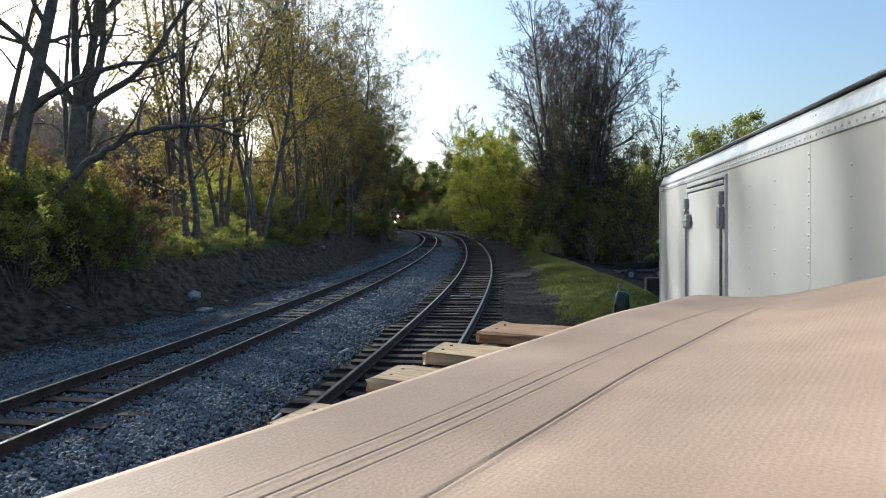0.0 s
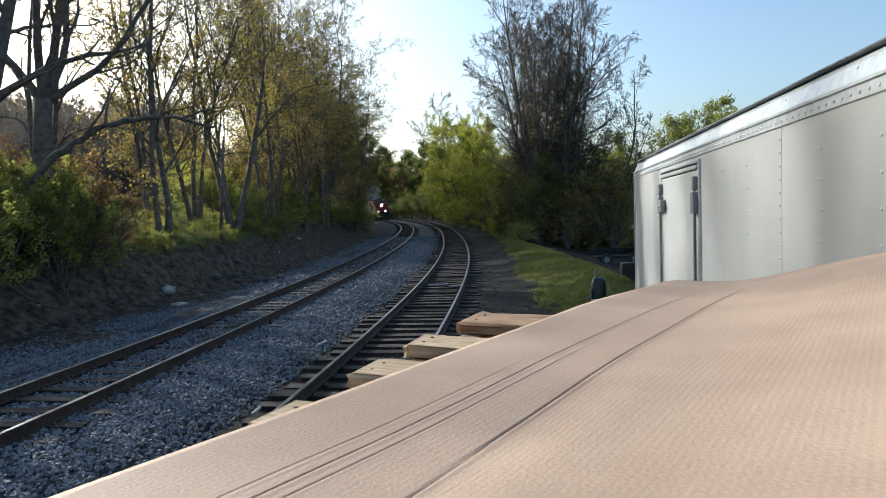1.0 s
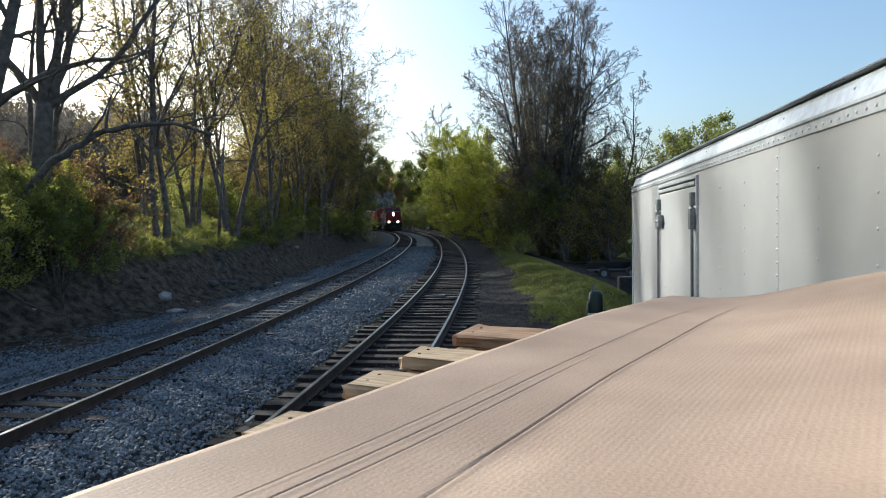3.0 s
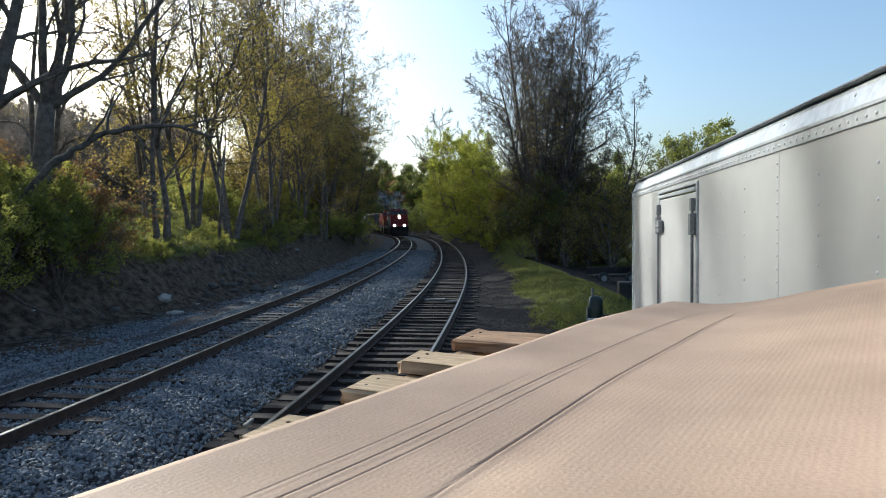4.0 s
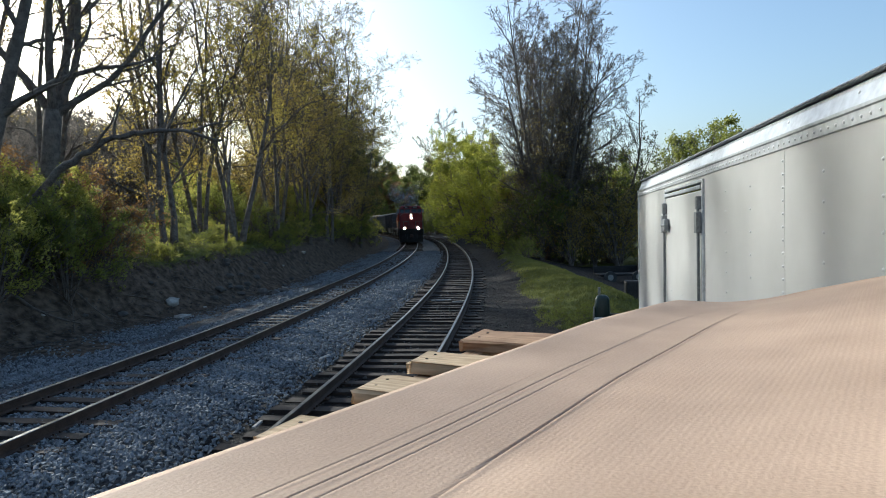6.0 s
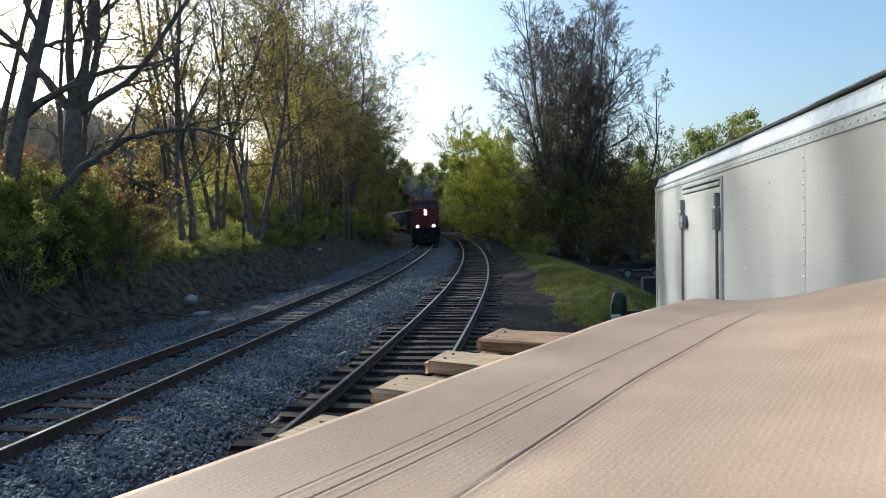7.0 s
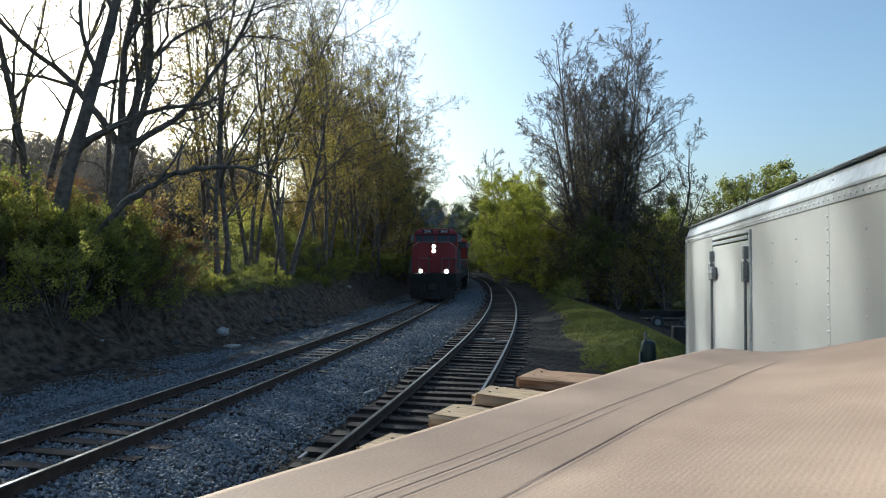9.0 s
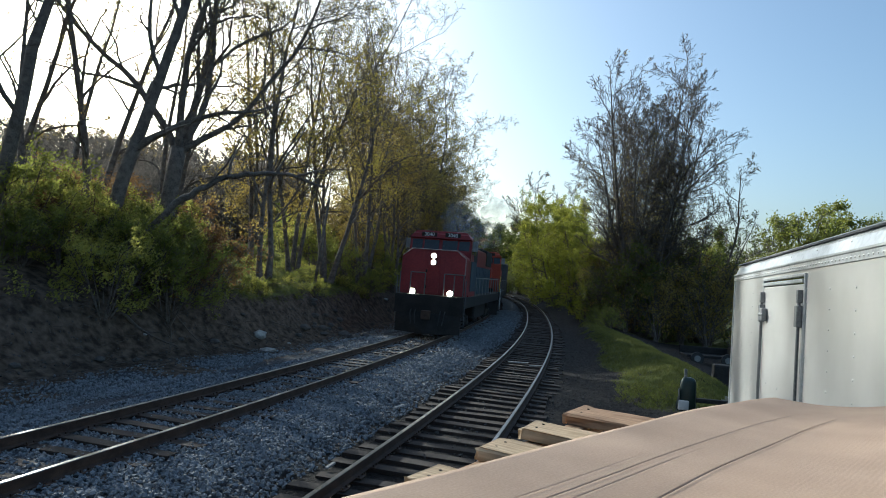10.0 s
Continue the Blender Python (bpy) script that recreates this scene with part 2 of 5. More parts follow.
def ground():
    xs = axis([(-420, -120, 30), (-120, -40, 8), (-40, -18, 1.5), (-18, 12, 0.4), (12, 40, 2), (40, 120, 10), (120, 420, 30)])
    ys = axis([(-120, -20, 10), (-20, 4, 1.5), (4, 48, 0.4), (48, 110, 1.5), (110, 200, 5), (200, 900, 50)])
    verts = [(x, y, ground_z(x, y)) for y in ys for x in xs]
    w = len(xs)
    faces = [(j * w + i, j * w + i + 1, (j + 1) * w + i + 1, (j + 1) * w + i) for j in range(len(ys) - 1) for i in range(w - 1)]
    m = bpy.data.materials.new("ground_cover")
    m.use_nodes = True
    n, l = m.node_tree.nodes, m.node_tree.links
    p = n["Principled BSDF"]
    p.inputs["Roughness"].default_value = 0.95
    p.inputs["Specular IOR Level"].default_value = 0.2
    at = n.new("ShaderNodeAttribute")
    at.attribute_name = "cover"
    sep = n.new("ShaderNodeSeparateColor")
    l.new(at.outputs["Color"], sep.inputs[0])
    co = n.new("ShaderNodeTexCoord")

    def ramp(scale, a, b, lo=0.35, hi=0.65):
        t, r = n.new("ShaderNodeTexNoise"), n.new("ShaderNodeValToRGB")
        t.inputs["Scale"].default_value, t.inputs["Detail"].default_value = scale, 8
        l.new(co.outputs["Object"], t.inputs["Vector"])
        r.color_ramp.elements[0].position, r.color_ramp.elements[0].color = lo, (*a, 1)
        r.color_ramp.elements[1].position, r.color_ramp.elements[1].color = hi, (*b, 1)
        l.new(t.outputs["Fac"], r.inputs[0])
        return r.outputs[0], t.outputs["Fac"]

    litter, f1 = ramp(4.0, (0.035, 0.026, 0.019), (0.15, 0.112, 0.082))
    grass, _ = ramp(1.3, (0.05, 0.058, 0.015), (0.15, 0.155, 0.036))
    cinder, f3 = ramp(7.0, (0.008, 0.007, 0.006), (0.036, 0.030, 0.025))
    gravel, f4 = ramp(22.0, (0.018, 0.020, 0.023), (0.105, 0.112, 0.126))
    col = litter
    for ch, c, f in ((0, grass, f1), (1, cinder, f3), (2, gravel, f1)):
        add = n.new("ShaderNodeMath")
        add.operation = "MULTIPLY_ADD"
        l.new(f, add.inputs[0])
        add.inputs[1].default_value = 0.7
        l.new(sep.outputs[ch], add.inputs[2])
        st = n.new("ShaderNodeMapRange")
        st.inputs["From Min"].default_value, st.inputs["From Max"].default_value = 0.75, 0.95
        l.new(add.outputs[0], st.inputs["Value"])
        mx = n.new("ShaderNodeMix")
        mx.data_type = "RGBA"
        l.new(st.outputs[0], mx.inputs[0])
        l.new(col, mx.inputs[6])
        l.new(c, mx.inputs[7])
        col = mx.outputs[2]
    l.new(col, p.inputs["Base Color"])
    bp = n.new("ShaderNodeBump")
    bp.inputs["Strength"].default_value, bp.inputs["Distance"].default_value = 0.8, 0.05
    l.new(f4, bp.inputs["Height"])
    l.new(bp.outputs[0], p.inputs["Normal"])
    me = mesh_of("ground", verts, faces, m, True)
    ca = me.color_attributes.new("cover", "FLOAT_COLOR", "POINT")
    vals = np.zeros((len(verts), 4), np.float32)
    for i, (x, y, z) in enumerate(verts):
        vals[i] = (*cover(x, y), 1)
    ca.data.foreach_set("color", vals.ravel())
    tagged(new("ground", me), "earth, cinders and rough grass along the railway", "ground", kind="structure")


def cover(x, y):
    """How much grass, cinder and gravel lies at a place."""
    o = x - track_x(max(-40.0, min(y, 190.0)))
    t = toe(y)
    g = c = b = 0.0
    if o < t:
        k = t - o
        g = 1.0 * sm(0.9, 2.4, k) * sm(21, 24, y) * (1 - sm(36, 42, y) * 0.6) + 0.9 * sm(9, 13, k) * (1 - sm(20, 27, k))
        g = min(1.0, g)
    elif o < 6.6:
        b = sm(t + 0.4, t + 1.6, o) * (1 - sm(2.6, 3.4, o))
        b *= 1 - 0.7 * sm(-1.7, -2.6, o) * sm(0.15, -0.2, noise.noise((x * 0.55, y * 0.4, 5.0)))
        c = sm(2.4, 3.3, o)
    else:
        gx = mound_grass(x, y)
        g, c = gx, 1 - gx
        if 12 < y < 17.0 and x > 4.0:
            b, g, c = 0.75, 0.0, 0.3
    return g, c, b


def mound_grass(x, y):
    lo = 3.3 + (y - 16) * 0.062 + 0.7 * noise.noise((x * 0.9, y * 0.9, 7.0)) + 0.3 * noise.noise((x * 2.7, y * 2.7, 3.0))
    return sm(lo - 0.3, lo + 0.5, x) * sm(46, 42, y) * sm(14.5, 17, y) * (1 - sm(6.6, 7.3, x)) if y < 46 else sm(7, 10, x) * 0.8


ground()


# ---- tracks ----
def sweep(name, ys, off, profile, material, parent, z=0.0, label=""):
    verts, faces, k = [], [], len(profile)
    for y in ys:
        a = heading(y)
        cx = track_x(y, 0)
        for px, pz in profile:
            d = (siding_off(y) + off - SIDING if off > 3.5 else off) + px
            verts.append((cx + d * math.cos(a), y - d * math.sin(a), z + pz))
    for j in range(len(ys) - 1):
        for i in range(k):
            faces.append((j * k + i, j * k + (i + 1) % k, (j + 1) * k + (i + 1) % k, (j + 1) * k + i))
    faces += [tuple(range(k)), tuple(range((len(ys) - 1) * k, len(ys) * k))[::-1]]
    me = mesh_of(name, verts, faces, material)
    bm = bmesh.new()
    bm.from_mesh(me)
    bmesh.ops.recalc_face_normals(bm, faces=bm.faces[:])
    bm.to_mesh(me)
    bm.free()
    return part(name, me, None, parent, label)


RAIL = [(-0.065, 0), (0.065, 0), (0.065, 0.012), (0.012, 0.03), (0.010, 0.125), (0.034, 0.135), (0.034, 0.158), (-0.034, 0.158), (-0.034, 0.135), (-0.010, 0.125), (-0.012, 0.03), (-0.065, 0.012)]
TOP = [(-0.030, 0.158), (0.030, 0.158), (0.026, 0.166), (-0.026, 0.166)]


def tie_mesh(length, width, depth, seed):
    rnd = random.Random(seed)
    bm = B()
    box(bm, -length / 2, length / 2, -width / 2, width / 2, -depth, 0, 0.012)
    for v in bm.verts:
        v.co += Vector((rnd.uniform(-1, 1) * 0.02, rnd.uniform(-1, 1) * 0.01, rnd.uniform(-1, 1) * 0.006))
    me = bpy.data.meshes.new("tie")
    bm.to_mesh(me)
    bm.free()
    me.materials.append(M_TIE)
    return me


TIES = [tie_mesh(2.6, 0.23, 0.17, s) for s in range(6)]
PLATE = bpy.data.meshes.new("tie_plate")
_b = B()
box(_b, -0.14, 0.14, -0.09, 0.09, 0.0, 0.016, 0.004)
for _x in (-0.1, 0.1):
    for _y in (-0.06, 0.06):
        box(_b, _x - 0.012, _x + 0.012, _y - 0.012, _y + 0.012, 0.012, 0.045)
_b.to_mesh(PLATE)
_b.free()
PLATE.materials.append(M_RAIL_SIDE)


def track(name, off, label, y0, y1, tie_z, pitch, seed, y_plates):
    rnd = random.Random(seed)
    t = tagged(empty(name), label, "railway track", kind="structure")
    ys = list(np.arange(y0, y1, 1.0))
    for s in (-0.7525, 0.7525):
        sweep("rail", ys, off + s, RAIL, M_RAIL_SIDE, t, 0.0, "rusty steel rail")
        sweep("rail_head", ys, off + s, TOP, M_RAIL_TOP, t, 0.0, "polished running surface")
    y, n = y0, 0
    while y < y1 and n < 290:
        a = heading(y)
        base = siding_off(y) if off > 3.5 else off
        ob = new("tie", TIES[rnd.randrange(6)])
        ob.parent = t
        sl = rnd.uniform(-0.10, 0.10)
        z = tie_z + rnd.uniform(-0.030, 0.010)
        d = base + sl
        ob.matrix_basis = pose(track_x(y, 0) + d * math.cos(a), y - d * math.sin(a), z, 0, rnd.uniform(-0.7, 0.7), -math.degrees(a) + rnd.uniform(-2.6, 2.6))
        if y < y_plates:
            for s in (-0.7525, 0.7525):
                d = base + s
                pl = new("tie_plate", PLATE)
                pl.parent = t
                pl.matrix_basis = pose(track_x(y, 0) + d * math.cos(a), y - d * math.sin(a), -0.004, 0, 0, -math.degrees(a))
        y += pitch + rnd.uniform(-0.05, 0.05)
        # thin pale strips paint the sky's highlight on the nose bevel
        n += 1
    return t


track("track_main", 0.0, "curved main line of worn rails on ties sunk in grey ballast", 1.0, 165.0, 0.0, 0.53, 3, 30)
track("track_siding", SIDING, "curved siding with rusty rails on old exposed ties", 1.0, 150.0, 0.0, 0.54, 4, 24)


def stone_verts(rnd, r):
    pts = []
    for d in ((1, 0, 0), (-1, 0, 0), (0, 1, 0), (0, -1, 0), (0, 0, 1), (0, 0, -1)):
        pts.append([c * r * rnd.uniform(0.6, 1.15) + rnd.uniform(-0.2, 0.2) * r for c in d])
    return pts


OCT = [(0, 2, 4), (2, 1, 4), (1, 3, 4), (3, 0, 4), (2, 0, 5), (1, 2, 5), (3, 1, 5), (0, 3, 5)]


def cinders():
    """Loose clinker between and beside the siding's ties."""
    rnd = random.Random(19)
    verts, faces = [], []
    for y0, y1, count, r in ((6, 14, 5200, 0.016), (14, 26, 5200, 0.024), (26, 45, 3000, 0.036)):
        for _ in range(count):
            y = rnd.uniform(y0, y1)
            d = rnd.uniform(-1.5, 3.4)
            if abs(abs(d) - 0.7525) < 0.09:
                continue
            x = track_x(y, 0) + SIDING + d
            z = -0.072 if abs(d) < 1.1 else max(-0.09 - 0.09 * sm(1.3, 2.0, abs(d)), ground_z(x, y))
            base = len(verts)
            rr = r * rnd.uniform(0.4, 1.5)
            for p in stone_verts(rnd, rr):
                verts.append((x + p[0], y + p[1], z + p[2] * 0.7))
            faces += [(base + a, base + b, base + c) for a, b, c in OCT]
    tagged(new("cinders", mesh_of("cinders", verts, faces, M_CLINKER)), "loose dark clinker strewn between the siding's ties", "cinders", kind="stuff")


def ballast():
    """Loose stones of the ballast, thick near the camera and thinner far off."""
    rnd = random.Random(11)
    verts, faces = [], []
    for y0, y1, density, r in ((5.5, 13, 470, 0.032), (13, 22, 230, 0.037), (22, 36, 95, 0.046), (36, 60, 40, 0.06)):
        width = 8.6
        for _ in range(int((y1 - y0) * width * density)):
            y = rnd.uniform(y0, y1)
            o = rnd.uniform(-5.3, 3.3)
            x0 = track_x(y, 0) + o
            if o < toe(y) + 0.2 or o < -3.2 and rnd.random() > sm(toe(y), -3.2, o) * 0.9 or o > 2.7 and rnd.random() < 0.5:
                continue
            if o < -1.7 and noise.noise((x0 * 0.55, y * 0.4, 5.0)) < rnd.uniform(-0.45, 0.28) * sm(-1.5, -2.6, o):
                continue
            z = 0.0
            if abs(o) < 0.68:
                z = -0.03 if rnd.random() < 0.7 else -0.07
            elif o > 0.8:
                z = 0.03 * sm(1.2, 1.9, o) - 0.06 * sm(2.4, 3.4, o)
            elif o < -1.3:
                z = max(-0.17 * sm(-1.4, -2.8, o), ground_z(track_x(y, 0) + o, y) + 0.004) if o < -1.55 else -0.02
            elif abs(abs(o) - 0.75) < 0.09:
                continue
            if o > 0 and -0.03 < z < 0.02:
                z -= 0.015
            base = len(verts)
            x = track_x(y, 0) + o
            q = Euler((rnd.uniform(0, 6), rnd.uniform(0, 6), rnd.uniform(0, 6))).to_matrix()
            rr = r * rnd.uniform(0.5, 1.45)
            lift = rnd.uniform(-0.014, 0.016)
            for p in stone_verts(rnd, rr):
                v = q @ Vector(p)
                verts.append((x + v.x, y + v.y, z + v.z * 0.9 + lift))
            faces += [(base + a, base + b, base + c) for a, b, c in OCT]
    tagged(new("ballast", mesh_of("ballast", verts, faces, M_STONE)), "loose grey crushed stone ballast between the rails", "ballast", kind="stuff")
    # the bed under the loose stones
    ys = list(np.arange(1.0, 165.0, 1.0))
    bed = [(-2.9, -0.22), (-2.2, -0.09), (-1.2, -0.045), (1.2, -0.045), (2.1, -0.01), (3.5, -0.12), (3.5, -0.3), (-2.9, -0.3)]
    t = sweep("ballast_bed", ys, 0.0, bed, M_STONE_BED, None)
    tagged(t, "packed bed of grey crushed stone under the track", "ballast", kind="structure")
    sid = [(-1.9, -0.18), (-1.5, -0.11), (-0.9, -0.075), (0.9, -0.075), (1.4, -0.10), (2.0, -0.18), (2.0, -0.3), (-1.9, -0.3)]
    t = sweep("siding_bed", ys, SIDING, sid, M_CINDER, None)
    tagged(t, "dark cinder bed under the siding's ties", "ballast", kind="structure")


M_STONE_BED = mat("ballast_bed", (0.010, 0.011, 0.013), (0.085, 0.092, 0.105), 9, 0.9, 0, 1.0, 26, dist=0.05)
M_CLINKER = mat("clinker", (0.008, 0.007, 0.006), (0.065, 0.055, 0.047), 6, 0.9, 0, 0.4, 50, vary=0.25)
M_CINDER = mat("cinder_bed", (0.009, 0.008, 0.007), (0.042, 0.034, 0.028), 3, 0.95, 0, 1.0, 30, dist=0.03)
ballast()
cinders()


# ---- pallets and the cardboard on them ----
U, V = Vector((0.609, 0.793, 0)), Vector((-0.793, 0.609, 0))


def board_mesh(length, width, thick, seed):
    """A rough sawn board along x with chipped edges."""
    rnd = random.Random(seed)
    bm = B()
    box(bm, 0, length, 0, width, -thick, 0, 0.003)
    bmesh.ops.bisect_plane(bm, geom=bm.verts[:] + bm.edges[:] + bm.faces[:], plane_co=(0.12, 0, 0), plane_no=(1, 0, 0))
    bmesh.ops.bisect_plane(bm, geom=bm.verts[:] + bm.edges[:] + bm.faces[:], plane_co=(0.03, 0, 0), plane_no=(1, 0.2, 0))
    for v in bm.verts:
        k = 0.004 if v.co.x < 0.1 else 0.002
        v.co += Vector((rnd.uniform(-1, 1) * 0.006, rnd.uniform(-1, 1) * k, rnd.uniform(-1, 1) * k * 0.5))
    return bm


def wood_grain(name, a, b):
    """Sawn wood with grain along x, knots and stains."""
    m = bpy.data.materials.new(name)
    m.use_nodes = True
    n, l = m.node_tree.nodes, m.node_tree.links
    p = n["Principled BSDF"]
    co, mp = n.new("ShaderNodeTexCoord"), n.new("ShaderNodeMapping")
    mp.inputs["Scale"].default_value = (3, 60, 60)
    l.new(co.outputs["Object"], mp.inputs[0])
    g, s = n.new("ShaderNodeTexNoise"), n.new("ShaderNodeTexNoise")
    g.inputs["Scale"].default_value, g.inputs["Detail"].default_value = 1.5, 8
    s.inputs["Scale"].default_value, s.inputs["Detail"].default_value = 14, 6
    l.new(mp.outputs[0], g.inputs["Vector"])
    l.new(co.outputs["Object"], s.inputs["Vector"])
    mx = n.new("ShaderNodeMath")
    mx.operation = "MULTIPLY_ADD"
    mx.inputs[1].default_value = 0.6
    h = n.new("ShaderNodeMath")
    h.operation = "MULTIPLY"
    h.inputs[1].default_value = 0.4
    l.new(s.outputs["Fac"], h.inputs[0])
    l.new(g.outputs["Fac"], mx.inputs[0])
    l.new(h.outputs[0], mx.inputs[2])
    r = n.new("ShaderNodeValToRGB")
    r.color_ramp.elements[0].position, r.color_ramp.elements[0].color = 0.38, (*a, 1)
    r.color_ramp.elements[1].position, r.color_ramp.elements[1].color = 0.60, (*b, 1)
    l.new(mx.outputs[0], r.inputs[0])
    l.new(r.outputs[0], p.inputs["Base Color"])
    p.inputs["Roughness"].default_value = 0.85
    bp = n.new("ShaderNodeBump")
    bp.inputs["Strength"].default_value, bp.inputs["Distance"].default_value = 0.6, 0.003
    l.new(mx.outputs[0], bp.inputs["Height"])
    l.new(bp.outputs[0], p.inputs["Normal"])
    return m


M_PALLET = [wood_grain("pallet_board_pale", (0.30, 0.20, 0.105), (0.60, 0.45, 0.28)), wood_grain("pallet_board_brown", (0.22, 0.12, 0.06), (0.48, 0.30, 0.17))]
M_NAIL = mat("rusty_nail", (0.03, 0.02, 0.015), (0.08, 0.05, 0.03), 8, 0.7, 0.5, 0, 40)


def pallet(detail):
    """One worn pallet: local x to the left along its boards, y along its stringers, top at z = 0."""
    e = tagged(empty("pallet"), "worn wooden shipping pallet in a tall stack", "pallet", "stacked pallets")
    rows = [(-1.27, 0.14), (-1.0, 0.10), (-0.80, 0.10), (-0.565, 0.09), (-0.33, 0.10), (-0.19, 0.13)]
    for i, (y, w) in enumerate(rows):
        ob = part("deck_board", board_mesh(1.016, w, 0.024, 40 + i), M_PALLET[1 if i in (0, 4) else 0], e)
        ob.matrix_basis = pose((0, -0.006, 0.006, 0.012, 0, 0)[i], y, (0, 0.001, 0, -0.002, 0, 0)[i])
        if detail:
            bm = B()
            for sx in (0.022, 0.48, 0.97):
                for sy in (0.3, 0.7):
                    cyl(bm, (sx + 0.006 * sy, w * sy, -0.004), (sx + 0.006 * sy, w * sy, 0.0015), 0.003, n=8)
            tagged(part("nails", bm, M_NAIL, ob, "dark nail heads"), kind="stuff")
    for j, x in enumerate((0.012, 0.49, 0.966)):
        ob = part("stringer", board_mesh(1.21, 0.038, 0.092, 70 + j), M_PALLET[1], e)
        ob.matrix_basis = pose(x, -0.06, -0.0245, 0, 0, -90)
    for k, y in enumerate((-1.265, -0.75, -0.19)):
        ob = part("bottom_board", board_mesh(1.016, 0.10, 0.018, 90 + k), M_PALLET[0], e)
        ob.matrix_basis = pose(0, y, -0.1175)
    return e


def pallet_pose(z, dp=0.0, dq=0.0, turn=0.0):
    c, s = math.cos(radians(10 + turn)), math.sin(radians(10 + turn))
    p, q = U * c + V * s, V * c - U * s
    o = q * (0.523 + dq) + p * dp
    m = Matrix((( -q.x, -p.x, 0, o.x), (-q.y, -p.y, 0, o.y), (0, 0, 1, z), (0, 0, 0, 1)))
    return m


_rnd = random.Random(5)
TOP_Z = 2.486
first = pallet(True)
first.matrix_basis = pallet_pose(TOP_Z)
plain = pallet(False)
plain.matrix_basis = pallet_pose(TOP_Z - 0.1365, 0.01, 0.03, 1.2)
_k = 2
while TOP_Z - 0.1365 * _k > 0.05:
    copy_thing(plain, pallet_pose(TOP_Z - 0.1365 * _k, _rnd.uniform(-0.03, 0.03), _rnd.uniform(-0.03, 0.04), _rnd.uniform(-2, 2)))
    _k += 1


def cardboard_z(u, v):
    """Height of the sheet over the plan of its length u and width v: humped in the middle, sagging at the far corner."""
    z = 2.510 + 0.075 * sm(0.26, -0.45, v) * (1 - 0.25 * sm(0.9, 2.0, u))
    z += 0.050 * sm(0.5, 1.9, u) * sm(0.30, -0.12, v)
    z -= 0.040 * max(0.0, (u - 1.05) / 1.0) ** 2 * sm(0.12, 0.42, v)
    z += 0.0012 * math.sin(u * 9 + v * 5) + noise.noise((u * 2.5, v * 2.5, 4.0)) * 0.004
    z += 0.009 * sm(0.262, 0.17, v) * (1 - sm(0.45, 1.15, u))
    for v0, depth, w, end in ((0.3835, 0.0009, 0.0011, 0.9), (0.3590, 0.0015, 0.0011, 3.0), (0.3380, 0.0010, 0.0010, 1.0), (0.2620, 0.0024, 0.0013, 1.68), (0.06, 0.0008, 0.003, 1.2)):
        vv = v - v0 + noise.noise((u * 1.2, v0 * 9, 2.0)) * 0.002
        if v0 == 0.3590:
            # the long crease turns off where the sheet has torn
            vv += 0.012 * sm(0.9, 1.5, u) + 0.24 * max(0.0, u - 1.5) + 0.004 * noise.noise((u * 14, 1, 2)) * sm(1.2, 1.5, u)
        if v0 == 0.2620:
            vv -= 0.009 * math.exp(-((u - 0.85) / 0.35) ** 2) - 0.009 * sm(1.3, 1.7, u) - 0.008 * sm(0.45, 0.25, u)
        fade = 1 - sm(end - 0.25, end, u)
        z -= depth * math.exp(-(vv / w) ** 2) * fade
        z += depth * 0.35 * math.exp(-((vv + 0.005) / 0.003) ** 2) * fade
    return z


